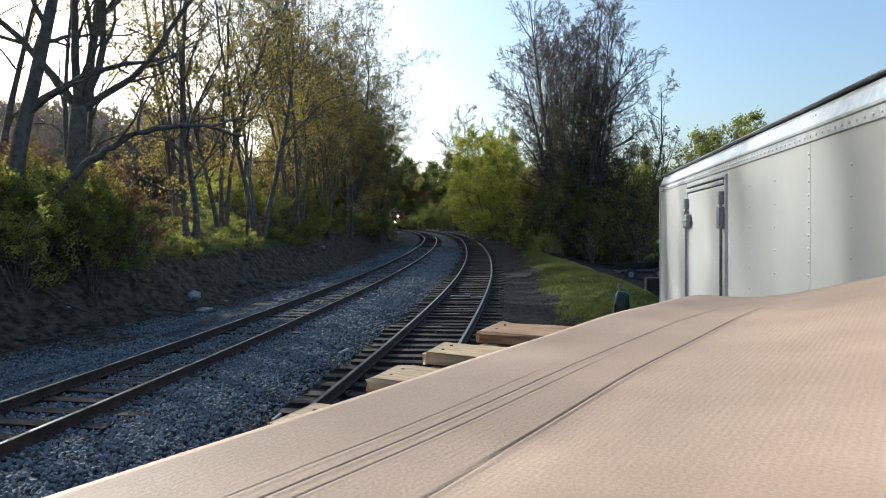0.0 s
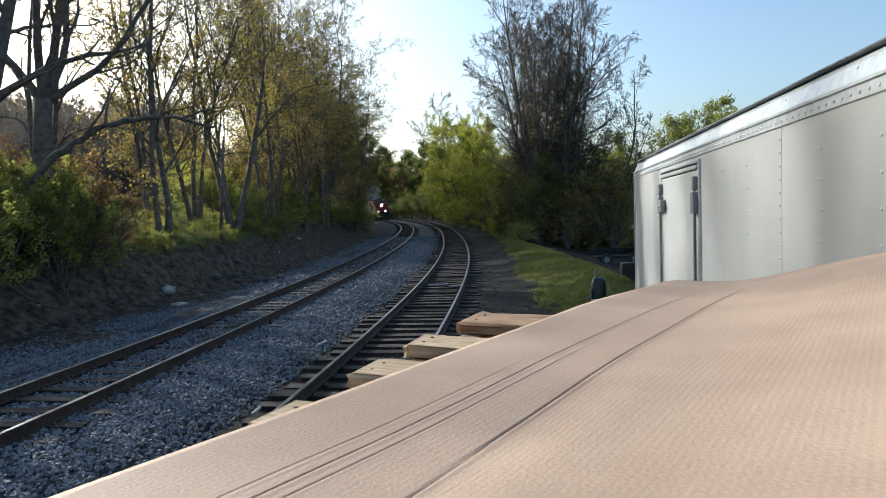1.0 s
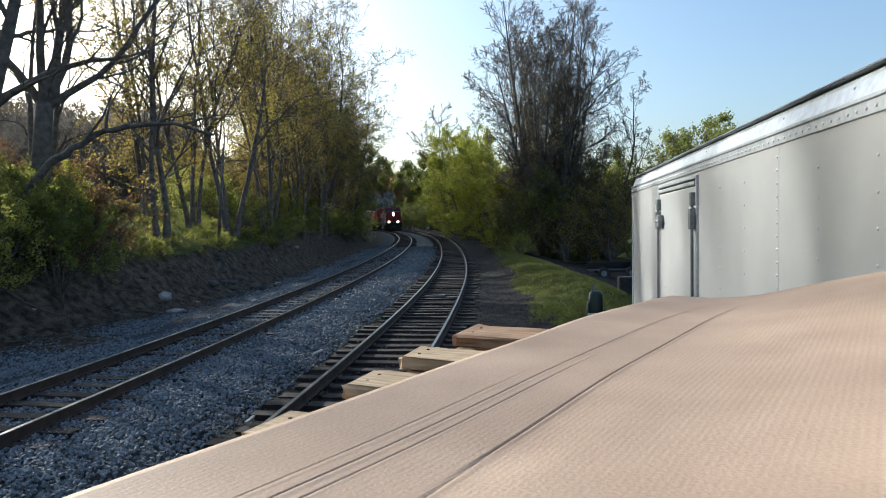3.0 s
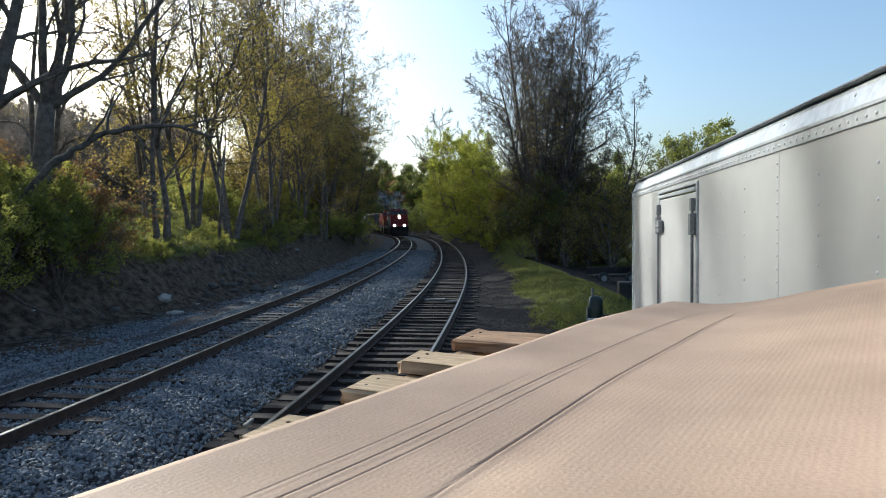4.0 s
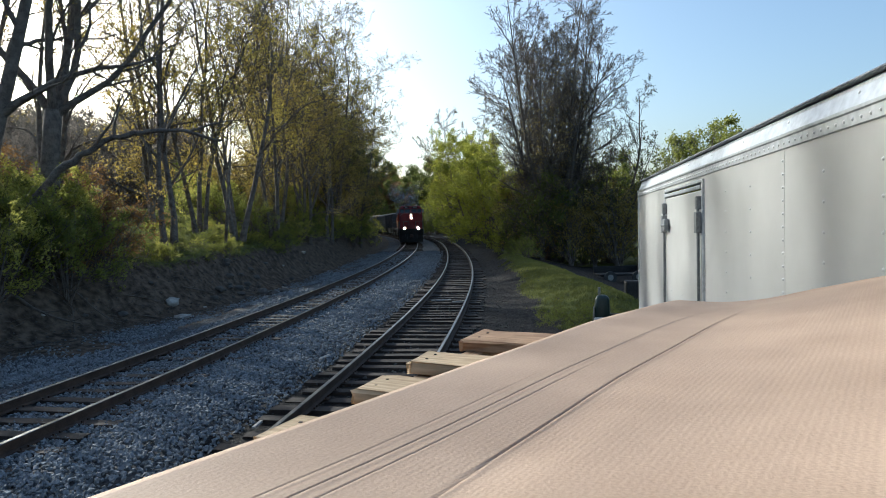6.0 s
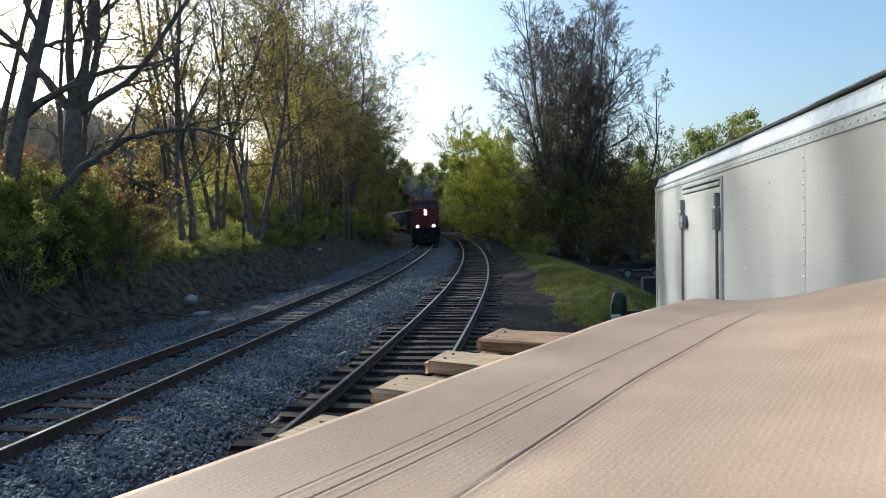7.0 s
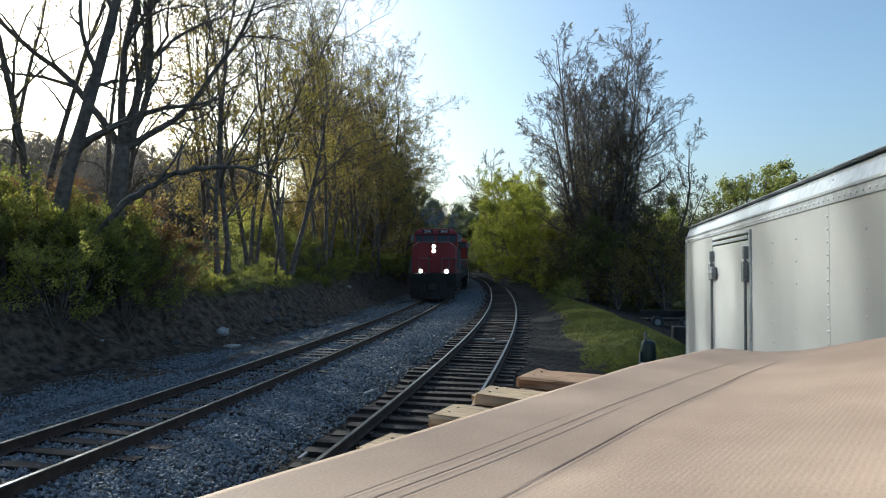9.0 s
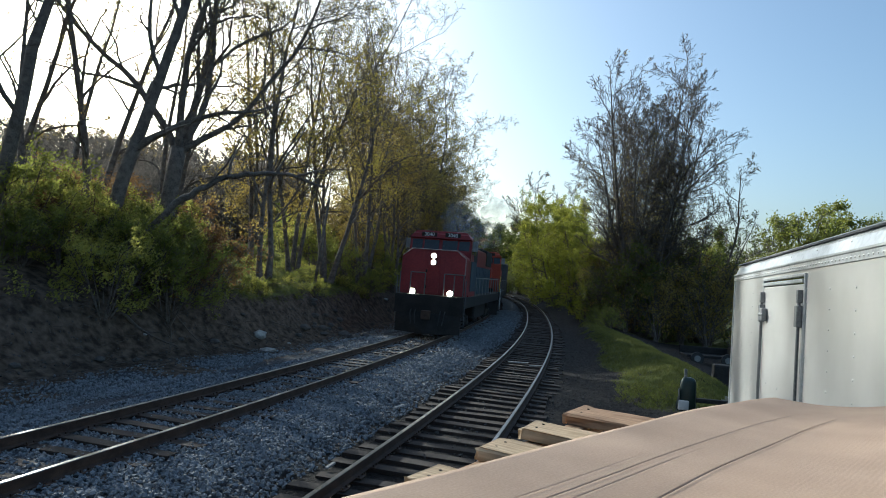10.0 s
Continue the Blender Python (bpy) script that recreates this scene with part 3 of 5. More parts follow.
def cardboard_material():
    m = bpy.data.materials.new("kraft_cardboard")
    m.use_nodes = True
    n, l = m.node_tree.nodes, m.node_tree.links
    p = n["Principled BSDF"]
    co, mp = n.new("ShaderNodeTexCoord"), n.new("ShaderNodeMapping")
    l.new(co.outputs["UV"], mp.inputs[0])
    wave = n.new("ShaderNodeTexWave")
    wave.wave_type, wave.bands_direction = "BANDS", "Y"
    wave.inputs["Scale"].default_value, wave.inputs["Distortion"].default_value = 38.0, 0.25
    l.new(mp.outputs[0], wave.inputs["Vector"])
    a, b = n.new("ShaderNodeTexNoise"), n.new("ShaderNodeTexNoise")
    a.inputs["Scale"].default_value, a.inputs["Detail"].default_value = 3.0, 6
    b.inputs["Scale"].default_value, b.inputs["Detail"].default_value = 260.0, 4
    l.new(mp.outputs[0], a.inputs["Vector"])
    l.new(mp.outputs[0], b.inputs["Vector"])
    s1 = n.new("ShaderNodeMath")
    s1.operation = "MULTIPLY_ADD"
    s1.inputs[1].default_value = 0.35
    l.new(b.outputs["Fac"], s1.inputs[0])
    h = n.new("ShaderNodeMath")
    h.operation = "MULTIPLY"
    h.inputs[1].default_value = 0.65
    l.new(a.outputs["Fac"], h.inputs[0])
    l.new(h.outputs[0], s1.inputs[2])
    r = n.new("ShaderNodeValToRGB")
    r.color_ramp.elements[0].position, r.color_ramp.elements[0].color = 0.35, (0.31, 0.21, 0.142, 1)
    r.color_ramp.elements[1].position, r.color_ramp.elements[1].color = 0.65, (0.49, 0.348, 0.244, 1)
    l.new(s1.outputs[0], r.inputs[0])
    l.new(r.outputs[0], p.inputs["Base Color"])
    p.inputs["Roughness"].default_value = 0.7
    b1, b2 = n.new("ShaderNodeBump"), n.new("ShaderNodeBump")
    b1.inputs["Strength"].default_value, b1.inputs["Distance"].default_value = 0.2, 0.0006
    b2.inputs["Strength"].default_value, b2.inputs["Distance"].default_value = 0.7, 0.0008
    l.new(wave.outputs["Fac"], b1.inputs["Height"])
    l.new(b.outputs["Fac"], b2.inputs["Height"])
    l.new(b1.outputs[0], b2.inputs["Normal"])
    l.new(b2.outputs[0], p.inputs["Normal"])
    return m


def cardboard():
    us = axis([(-1.0, 0, 0.1), (0, 1.3, 0.039), (1.3, 1.95, 0.02)])
    vs = axis([(-0.95, -0.1, 0.05), (-0.1, 0.19, 0.02), (0.19, 0.42, 0.0010), (0.42, 0.508, 0.011)])
    verts, faces, uv = [], [], []
    w = len(vs)
    for u in us:
        for v in vs:
            # the far corner is torn off round
            uu = u + 0.004 * noise.noise((v * 12, 1, 1)) * (u > 1.9)
            p = U * uu + V * v
            verts.append((p.x, p.y, cardboard_z(uu, v)))
            uv.append((uu, v))
    top = len(verts)
    verts += [(x, y, z - 0.007) for x, y, z in verts]
    for j in range(len(us) - 1):
        for i in range(w - 1):
            q = (j * w + i, j * w + i + 1, (j + 1) * w + i + 1, (j + 1) * w + i)
            faces += [q[::-1], tuple(k + top for k in q)]
    rim = [(0, i) for i in range(w)] + [(j, w - 1) for j in range(1, len(us))] + [(len(us) - 1, i) for i in range(w - 2, -1, -1)] + [(j, 0) for j in range(len(us) - 2, 0, -1)]
    ids = [j * w + i for j, i in rim]
    for a, b in zip(ids, ids[1:] + ids[:1]):
        faces.append((a, b, b + top, a + top))
    me = mesh_of("cardboard_sheet", verts, faces, cardboard_material(), True)
    lay = me.uv_layers.new(name="flat")
    idx = np.zeros(len(me.loops), np.int32)
    me.loops.foreach_get("vertex_index", idx)
    lay.data.foreach_set("uv", np.array(uv + uv, np.float32)[idx].ravel())
    tagged(new("cardboard_sheet", me), "large creased brown corrugated cardboard sheet lying on pallets", "cardboard")


cardboard()


# ---- enclosed trailer ----
def trailer():
    """Local x to the right, y ahead, z up; origin under its front corner beside the track."""
    e = tagged(empty("cargo_trailer"), "silver riveted enclosed cargo trailer with a side door, parked", "trailer")
    S = 0.415
    LEN, WID, Z0, Z1 = 7.6, 2.4, 0.62, 2.94
    # side wall with a door opening
    d0, d1, dz = -2.63, -1.41, 2.91
    bm = B()
    for y0, y1, z0, z1 in ((-LEN, d0, Z0, Z1), (d1, 0, Z0, Z1), (d0, d1, dz, Z1)):
        box(bm, 0, 0.03, y0, y1, z0, z1)
    part("side_wall", bm, M_PANEL, e)
    seam = -3.935
    for y0, y1 in ((seam, d0 - 0.05), (seam - 3.0 * S, seam), (seam - 6.0 * S, seam - 3.0 * S), (-LEN, seam - 6.0 * S), (d1 + 0.05, -0.03)):
        bm = B()
        box(bm, -0.003, 0.0, y0 + 0.002, y1 - 0.002, Z0, Z1)
        part("side_panel", bm, M_PANEL, e)
    for k in range(3):
        yy = seam - 3.0 * S * k
        part("panel_lap", box(B(), -0.0045, -0.003, yy - 0.035, yy - 0.002, Z0, Z1), M_PANEL, e)
    bm = B()
    box(bm, 0.03, WID, -LEN, -LEN + 0.03, Z0, Z1)
    box(bm, 0.03, WID, -0.03, 0, Z0, Z1)
    box(bm, WID - 0.03, WID, -LEN + 0.03, -0.03, Z0, Z1)
    part("end_wall", bm, M_PANEL, e)
    bm = B()
    box(bm, 0, WID, -LEN, 0, Z0 - 0.14, Z0)
    part("chassis", bm, M_SOOT, e)
    # top rail: angled strip with a lip, then the roof edge
    prof = [(-0.006, Z1 - 0.01), (-0.012, Z1 - 0.008), (-0.012, Z1 + 0.035), (-0.018, Z1 + 0.040), (-0.018, Z1 + 0.052), (0.0, Z1 + 0.056), (0.028, Z1 + 0.125), (0.028, Z1 + 0.135), (0.05, Z1 + 0.15), (0.1, Z1 + 0.15), (0.1, Z1 - 0.01)]
    bm = B()
    a = [bm.verts.new((x, 0.006, z)) for x, z in prof]
    b = [bm.verts.new((x, -LEN - 0.006, z)) for x, z in prof]
    bm.faces.new(a), bm.faces.new(b[::-1])
    for i in range(len(prof)):
        bm.faces.new((a[i], b[i], b[(i + 1) % len(prof)], a[(i + 1) % len(prof)]))
    bmesh.ops.recalc_face_normals(bm, faces=bm.faces[:])
    part("top_rail", bm, M_ALU, e, "brushed aluminium top rail")
    bm = B()
    box(bm, 0.018, 0.1, -LEN - 0.01, 0.01, Z1 + 0.151, Z1 + 0.164, 0.005)
    part("roof_edge", bm, M_STEEL, e, "dark roof seal strip")
    bm = B()
    box(bm, 0.1, WID, -LEN, 0, Z1 + 0.09, Z1 + 0.165, 0.01)
    part("roof", bm, M_ALU, e)
    bm = B()
    box(bm, -0.012, 0.02, -0.035, 0.012, Z0, Z1 - 0.012, 0.008)
    part("corner_post", bm, M_ALU, e)
    # door
    door = part("side_door", box(B(), -0.012, 0.02, d0 + 0.032, d1 - 0.032, Z0 + 0.03, dz - 0.07, 0.008), M_PANEL, e, "flush metal side door")
    bm = B()
    for y0, y1, z0, z1 in ((d0, d0 + 0.022, Z0, dz), (d1 - 0.022, d1, Z0, dz), (d0 + 0.03, d1 - 0.03, dz - 0.022, dz), (d0 + 0.05, d1 - 0.05, Z0, Z0 + 0.03)):
        box(bm, -0.016, 0.01, y0, y1, z0, z1, 0.004)
    part("door_frame", bm, M_ALU, door)
    bm = B()
    box(bm, -0.02, -0.006, d0 + 0.04, d1 - 0.04, dz - 0.062, dz - 0.036, 0.004)
    part("drip_cap", bm, M_ALU, door)
    for y, z0, z1 in ((d0 + 0.05, 1.2, 2.72), (d1 - 0.06, 1.2, 2.74)):
        bm = B()
        cyl(bm, (-0.03, y, 0.75), (-0.03, y, 2.72), 0.010, n=10)
        part("lock_bar", bm, M_STEEL, door)
        bm = B()
        box(bm, -0.05, -0.008, y - 0.03, y + 0.03, 2.56, 2.70, 0.006)
        box(bm, -0.045, -0.01, y - 0.02, y + 0.02, 2.715, 2.80, 0.005)
        part("hinge", bm, M_STEEL, door)
    bm = B()
    box(bm, -0.055, -0.012, d1 - 0.19, d1 - 0.12, 2.57, 2.67, 0.008)
    cyl(bm, (-0.05, d1 - 0.22, 2.62), (-0.05, d1 - 0.08, 2.62), 0.012, n=10)
    part("latch", bm, M_STEEL, door)
    # rivets
    def rivets(points, r=0.0075):
        verts, faces = [], []
        ring = [(math.cos(k * math.tau / 8), math.sin(k * math.tau / 8)) for k in range(8)]
        for x, y, z in points:
            b0 = len(verts)
            for h, s in ((0.0, 1.0), (-0.0035, 0.7)):
                verts += [(x + h, y + c * r * s, z + q * r * s) for c, q in ring]
            verts.append((x - 0.005, y, z))
            for k in range(8):
                faces.append((b0 + k, b0 + (k + 1) % 8, b0 + 8 + (k + 1) % 8, b0 + 8 + k))
                faces.append((b0 + 8 + k, b0 + 8 + (k + 1) % 8, b0 + 16))
        return mesh_of("rivets", verts, faces, M_RIVET, True)
    pts = []
    y = -0.03
    while y > -LEN:
        pts.append((-0.012, y, Z1 + 0.012))
        y -= 0.06
    tagged(part("rail_rivets", rivets(pts, 0.0075), None, e), kind="stuff")
    pts = []
    for k in range(4):
        z = Z1 - 0.06
        while z > Z0 and seam - 3.0 * S * k > -LEN:
            pts.append((-0.0045, seam - 3.0 * S * k - 0.018, z))
            z -= 0.0575
    for yy in (d0 - 0.025, d1 + 0.025, -0.02):
        z = Z1 - 0.05
        while z > Z0:
            pts.append((-0.004 if yy > -0.05 else -0.003, yy, z))
            z -= 0.085
    tagged(part("seam_rivets", rivets(pts), None, e), kind="stuff")
    pts = []
    cols = [seam + S, seam + 2 * S, -0.45, -0.96] + [seam - 3 * S * k - S * j for k in range(4) for j in (1, 2)]
    for yy in cols:
        z = Z1 - 0.14
        while z > Z0 and yy > -LEN:
            pts.append((-0.003, yy, z))
            z -= 0.115
    for zz in (1.35, 1.6, 1.85, 2.1):
        pts += [(-0.012, (d0 + d1) / 2, zz), (-0.012, d1 - 0.25, zz)]
    tagged(part("panel_rivets", rivets(pts), None, e), kind="stuff")
    pts = [(0.02, -k * 0.61 - 0.3, Z1 + 0.105) for k in range(12)]
    part("rail_bolts", rivets(pts), None, e)
    bm = B()
    bmesh.ops.create_uvsphere(bm, u_segments=12, v_segments=8, radius=0.02)
    bmesh.ops.translate(bm, vec=(0.02, -5.05, Z1 + 0.12), verts=bm.verts[:])
    part("marker_lamp", bm, M_RED_LENS, e, "small red marker lamp")
    for y in (-3.9, -4.75):
        w = part("wheel", cyl(B(), (0.06, y, 0.36), (0.28, y, 0.36), 0.36, n=28), M_BLACK, e)
        part("rim", cyl(B(), (0.045, y, 0.36), (0.10, y, 0.36), 0.2, n=20), M_STEEL, w)
        w = part("wheel", cyl(B(), (WID - 0.28, y, 0.36), (WID - 0.06, y, 0.36), 0.36, n=28), M_BLACK, e)
        part("rim", cyl(B(), (WID - 0.10, y, 0.36), (WID - 0.045, y, 0.36), 0.2, n=20), M_STEEL, w)
    return e


TRAILER = trailer()
TRAILER.matrix_basis = pose(2.245, 6.46, 0.03, -0.95, 0, -10.1)


# ---- truck ahead of the trailer ----
def truck():
    e = tagged(empty("pickup_truck"), "dark green pickup truck with tall towing mirror before the trailer", "truck")
    bm = prism(B(), [(0.3, 0.45), (5.6, 0.45), (5.6, 1.1), (4.3, 1.22), (3.55, 1.85), (1.9, 1.9), (1.65, 1.25), (0.3, 1.2)], 0.45, 2.35)
    bmesh.ops.bevel(bm, geom=bm.edges[:], offset=0.06, segments=2, affect="EDGES")
    body = part("body", bm, M_TRUCK, e)
    bm = prism(B(), [(2.1, 1.28), (3.7, 1.28), (3.45, 1.75), (2.1, 1.78)], 0.44, 0.46)
    part("side_window", bm, M_GLASS_DARK, body)
    for y in (1.1, 4.6):
        for x in (0.43, 2.12):
            w = part("wheel", cyl(B(), (x, y, 0.39), (x + 0.25, y, 0.39), 0.39, n=26), M_BLACK, e)
            part("rim", cyl(B(), (x - 0.01, y, 0.39), (x + 0.26, y, 0.39), 0.22, n=18), M_STEEL, w)
    # the near face has the painted reflection; the real glass faces ahead
    bm = B()
    box(bm, -0.135, 0.135, -0.07, 0.07, -0.33, 0.14, 0.055)
    for v in bm.verts:
        v.co.x += 0.06 * sm(-0.33, 0.14, v.co.z) * (v.co.x < 0) - 0.02 * sm(0.0, 0.14, v.co.z) * (v.co.x > 0)
        if v.co.y > 0:
            v.co.x *= 0.85
    mir = part("wing_mirror", bm, M_MIRROR_REFLECTED, e, "tall towing mirror, coloured dark green as if reflecting trees", True)
    mir.matrix_basis = pose(-0.36, 3.05, 1.52, 0, 0, 6)
    bm = B()
    box(bm, -0.112, -0.094, -0.076, -0.03, -0.27, -0.02, 0.008)
    part("mirror_rim", bm, M_STEEL, mir)
    bm = B()
    box(bm, -0.035, 0.0, -0.018, 0.018, 0.12, 0.25, 0.008)
    part("mirror_post", bm, M_STEEL, mir, "grey mirror post end")
    bm = B()
    box(bm, -0.07, 0.07, 0.066, 0.074, -0.25, 0.08)
    part("mirror_glass", bm, M_MIRROR, mir)
    bm = B()
    box(bm, -0.11, 0.03, -0.085, -0.01, -0.30, -0.17, 0.015)
    part("turn_lamp", bm, M_WHITE, mir, "pale lamp under the mirror")
    bm = B()
    box(bm, 0.1, 0.86, -0.03, 0.03, -0.19, -0.13, 0.01)
    part("mirror_arm", bm, M_BLACK, mir)
    return e


M_MIRROR = mat("mirror_glass", (0.85, 0.86, 0.87), (0.88, 0.89, 0.9), 2, 0.03, 1.0, 0, 10)
TRUCK = truck()
TRUCK.matrix_basis = pose(2.29, 5.72, 0.0, 0, 0, -10.1)


# ---- trees ----
class Wood:
    """Tapered limbs gathered as tubes."""

    def __init__(self):
        self.verts, self.faces = [], []

    def tube(self, pts, radii, sides):
        base = len(self.verts)
        ax = None
        for i, (p, r) in enumerate(zip(pts, radii)):
            d = (pts[min(i + 1, len(pts) - 1)] - pts[max(i - 1, 0)]).normalized()
            if ax is None:
                ax = d.orthogonal().normalized()
            ax = (ax - d * ax.dot(d)).normalized()
            bx = d.cross(ax)
            for k in range(sides):
                a = k * math.tau / sides
                self.verts.append(p + ax * (math.cos(a) * r) + bx * (math.sin(a) * r))
        for i in range(len(pts) - 1):
            for k in range(sides):
                a, b = base + i * sides + k, base + i * sides + (k + 1) % sides
                self.faces.append((a, b, b + sides, a + sides))
        self.faces.append(tuple(range(base + (len(pts) - 1) * sides, base + len(pts) * sides)))


def limb(rnd, p, d, length, r0, r1, segs, wander, up):
    pts, rad = [p.copy()], [r0]
    for i in range(segs):
        d = (d + Vector((rnd.gauss(0, wander), rnd.gauss(0, wander), rnd.gauss(0, wander) + up))).normalized()
        p = p + d * (length / segs)
        pts.append(p.copy())
        rad.append(r0 + (r1 - r0) * ((i + 1) / segs) ** 0.8)
    return pts, rad


def along(pts, f):
    k = f * (len(pts) - 1)
    i = min(int(k), len(pts) - 2)
    return pts[i].lerp(pts[i + 1], k - i), (pts[i + 1] - pts[i]).normalized()


def branches(rnd, trunk, crown, tips, pts, h, rr, first, spread, counts, twig, up, len1):
    """Limbs, boughs and twigs of one stem."""
    for i in range(counts[0]):
        f = first + (0.97 - first) * (i + rnd.random() * 0.8) / counts[0]
        p, d = along(pts, f)
        b = rnd.uniform(0, math.tau)
        side = Vector((math.cos(b), math.sin(b), 0))
        dd = (d * rnd.uniform(0.4, 0.9) + side * rnd.uniform(0.6, 1.0) * spread).normalized()
        L = h * len1 * (1.13 - f) ** 0.7 * rnd.uniform(0.75, 1.2)
        r1 = max(twig * 1.5, rr * (1 - f) * 0.5)
        p1, ra1 = limb(rnd, p, dd, L, r1, twig * 1.2, 6, 0.12, up)
        (trunk if r1 > 0.07 else crown).tube(p1, ra1, 5)
        for _ in range(counts[1]):
            g = rnd.uniform(0.15, 1.0)
            q, e = along(p1, g)
            e2 = (e + Vector((rnd.gauss(0, 0.6), rnd.gauss(0, 0.6), rnd.gauss(0.1, 0.4)))).normalized()
            L2 = L * rnd.uniform(0.32, 0.6)
            p2, ra2 = limb(rnd, q, e2, L2, max(twig * 1.1, r1 * (1 - g) * 0.45), twig * 0.8, 3, 0.14, up)
            crown.tube(p2, ra2, 3)
            for _ in range(counts[2]):
                k, t = along(p2, rnd.uniform(0.15, 1.0))
                t2 = (t + Vector((rnd.gauss(0, 0.6), rnd.gauss(0, 0.6), rnd.gauss(0.15, 0.4)))).normalized()
                L3 = L2 * rnd.uniform(0.35, 0.75)
                p3, ra3 = limb(rnd, k, t2, L3, twig * 0.75, twig * 0.4, 2, 0.15, up)
                crown.tube(p3, ra3, 3)
                tips.append(p3)
                for _ in range(counts[3] if len(counts) > 3 else 0):
                    k4, t4 = along(p3, rnd.uniform(0.2, 1.0))
                    d4 = (t4 + Vector((rnd.gauss(0, 0.5), rnd.gauss(0, 0.5), rnd.gauss(0.2, 0.4)))).normalized()
                    p4 = [k4, k4 + d4 * L3 * rnd.uniform(0.4, 0.8)]
                    crown.tube(p4, [twig * 0.5, twig * 0.3], 3)
                    tips.append(p4)


def grow(rnd, trunk, crown, tips, pts, rad, level, dens, twig, up, spread, reach, start):
    """Crooked limbs on a limb, each with smaller ones of its own."""
    length = sum((b - a).length for a, b in zip(pts, pts[1:]))
    n = dens[level]
    for i in range(n):
        f = start + (1.0 - start) * (i + rnd.random()) / n
        p, d = along(pts, f)
        k = min(int(f * (len(rad) - 1)), len(rad) - 1)
        turn = d.orthogonal().normalized()
        turn.rotate(Matrix.Rotation(rnd.uniform(0, math.tau), 3, d))
        a = rnd.uniform(0.45, 1.0) * spread
        dd = (d * math.cos(a) + turn * math.sin(a) + Vector((0, 0, up * 2.0))).normalized()
        L = length * reach[level] * (1.12 - 0.72 * f if level else 0.62 + 1.0 * f - 1.2 * f * f) * rnd.uniform(0.7, 1.15)
        r0 = max(twig, rad[k] * rnd.uniform(0.42, 0.68))
        q, ra = limb(rnd, p, dd, L, r0, max(twig * 0.55, r0 * 0.22), (8, 5, 4, 2)[level], (0.17, 0.20, 0.20, 0.2)[level], up)
        (trunk if r0 > 0.055 else crown).tube(q, ra, 6 if r0 > 0.055 else 4 if r0 > 0.025 else 3)
        if level + 1 < len(dens):
            grow(rnd, trunk, crown, tips, q, ra, level + 1, dens, twig, up, spread, reach, 0.14)
        else:
            tips.append(q)


def tree_meshes(seed, height, radius, stems=1, lean=(0, 0), first=0.3, spread=1.0, counts=(10, 6, 5), twig=0.012, leaves=0, leaf=0.12, up=0.05, len1=0.42, leaf_low=0.0, fork=None, tilt=(0.06, 0.28), wander=0.075, dens=None, reach=(0.5, 0.5, 0.5, 0.5)):
    """Meshes of a trunk, of the limbs and twigs and of the leaves, root at the origin. fork: height of the fork, and the stems' directions, lengths and radii."""
    rnd = random.Random(seed)
    trunk, crown = Wood(), Wood()
    tips = []
    if fork:
        fh, kids = fork
        d0 = Vector((lean[0], lean[1], 1)).normalized()
        pts, rad = limb(rnd, Vector((0, 0, -0.4)), d0, fh + 0.4, radius, radius * 0.8, 5, 0.02, 0.0)
        rad[0] *= 1.3
        trunk.tube(pts, rad, 12)
        for d, h, rr in kids:
            ps, ra = limb(rnd, pts[-1] - d0 * 0.25, Vector(d).normalized(), h, rr, 0.03, 13, 0.10, 0.035)
            trunk.tube(ps, ra, 9)
            if dens:
                grow(rnd, trunk, crown, tips, ps, ra, 0, dens, twig, up, spread, reach, first)
                continue
            branches(rnd, trunk, crown, tips, ps, h, rr, first, spread, counts, twig, up, len1)
    else:
        for s in range(stems):
            a = rnd.uniform(0, math.tau) if stems < 3 else s * math.tau / stems + rnd.uniform(-0.3, 0.3)
            tl = 0.0 if stems == 1 else rnd.uniform(*tilt)
            d0 = Vector((math.cos(a) * tl + lean[0], math.sin(a) * tl + lean[1], 1)).normalized()
            h = height * (1.0 if s == 0 else rnd.uniform(0.72, 0.97))
            rr = radius * (1.0 if stems == 1 else rnd.uniform(0.55, 0.85))
            root = Vector((math.cos(a), math.sin(a), 0)) * (0.0 if stems == 1 else radius * 0.9) + Vector((0, 0, -0.3))
            pts, rad = limb(rnd, root, d0, h, rr, rr * 0.12, 11 if height > 5 else 5, wander, 0.03)
            rad[0] *= 1.35
            trunk.tube(pts, rad, 8 if rr > 0.1 else 4)
            if dens:
                grow(rnd, trunk, crown, tips, pts, rad, 0, dens, twig, up, spread, reach, first)
                continue
            branches(rnd, trunk, crown, tips, pts, h, rr, first, spread, counts, twig, up, len1)
    lv, lf = [], []
    if leaves and tips:
        for _ in range(leaves):
            t = rnd.choice(tips)
            p, _d = along(t, rnd.uniform(0.1, 1.0))
            if leaf_low and rnd.random() < 0.85 * sm(height * (leaf_low - 0.2), height * (leaf_low + 0.15), p.z):
                continue
            add_leaf(rnd, lv, lf, p + Vector((rnd.gauss(0, leaf), rnd.gauss(0, leaf), rnd.gauss(0, leaf))), leaf * rnd.uniform(0.6, 1.3))
    return trunk, crown, lv, lf


def add_leaf(rnd, lv, lf, p, s):
    a = Vector((rnd.gauss(0, 1), rnd.gauss(0, 1), rnd.gauss(0, 1))).normalized()
    b = a.orthogonal().normalized()
    c = a.cross(b)
    k = len(lv)
    lv.extend((p - b * s * 0.55, p + c * s * 0.5 + b * s * 0.2, p + b * s * 0.6 - c * s * 0.25))
    lf.append((k, k + 1, k + 2))


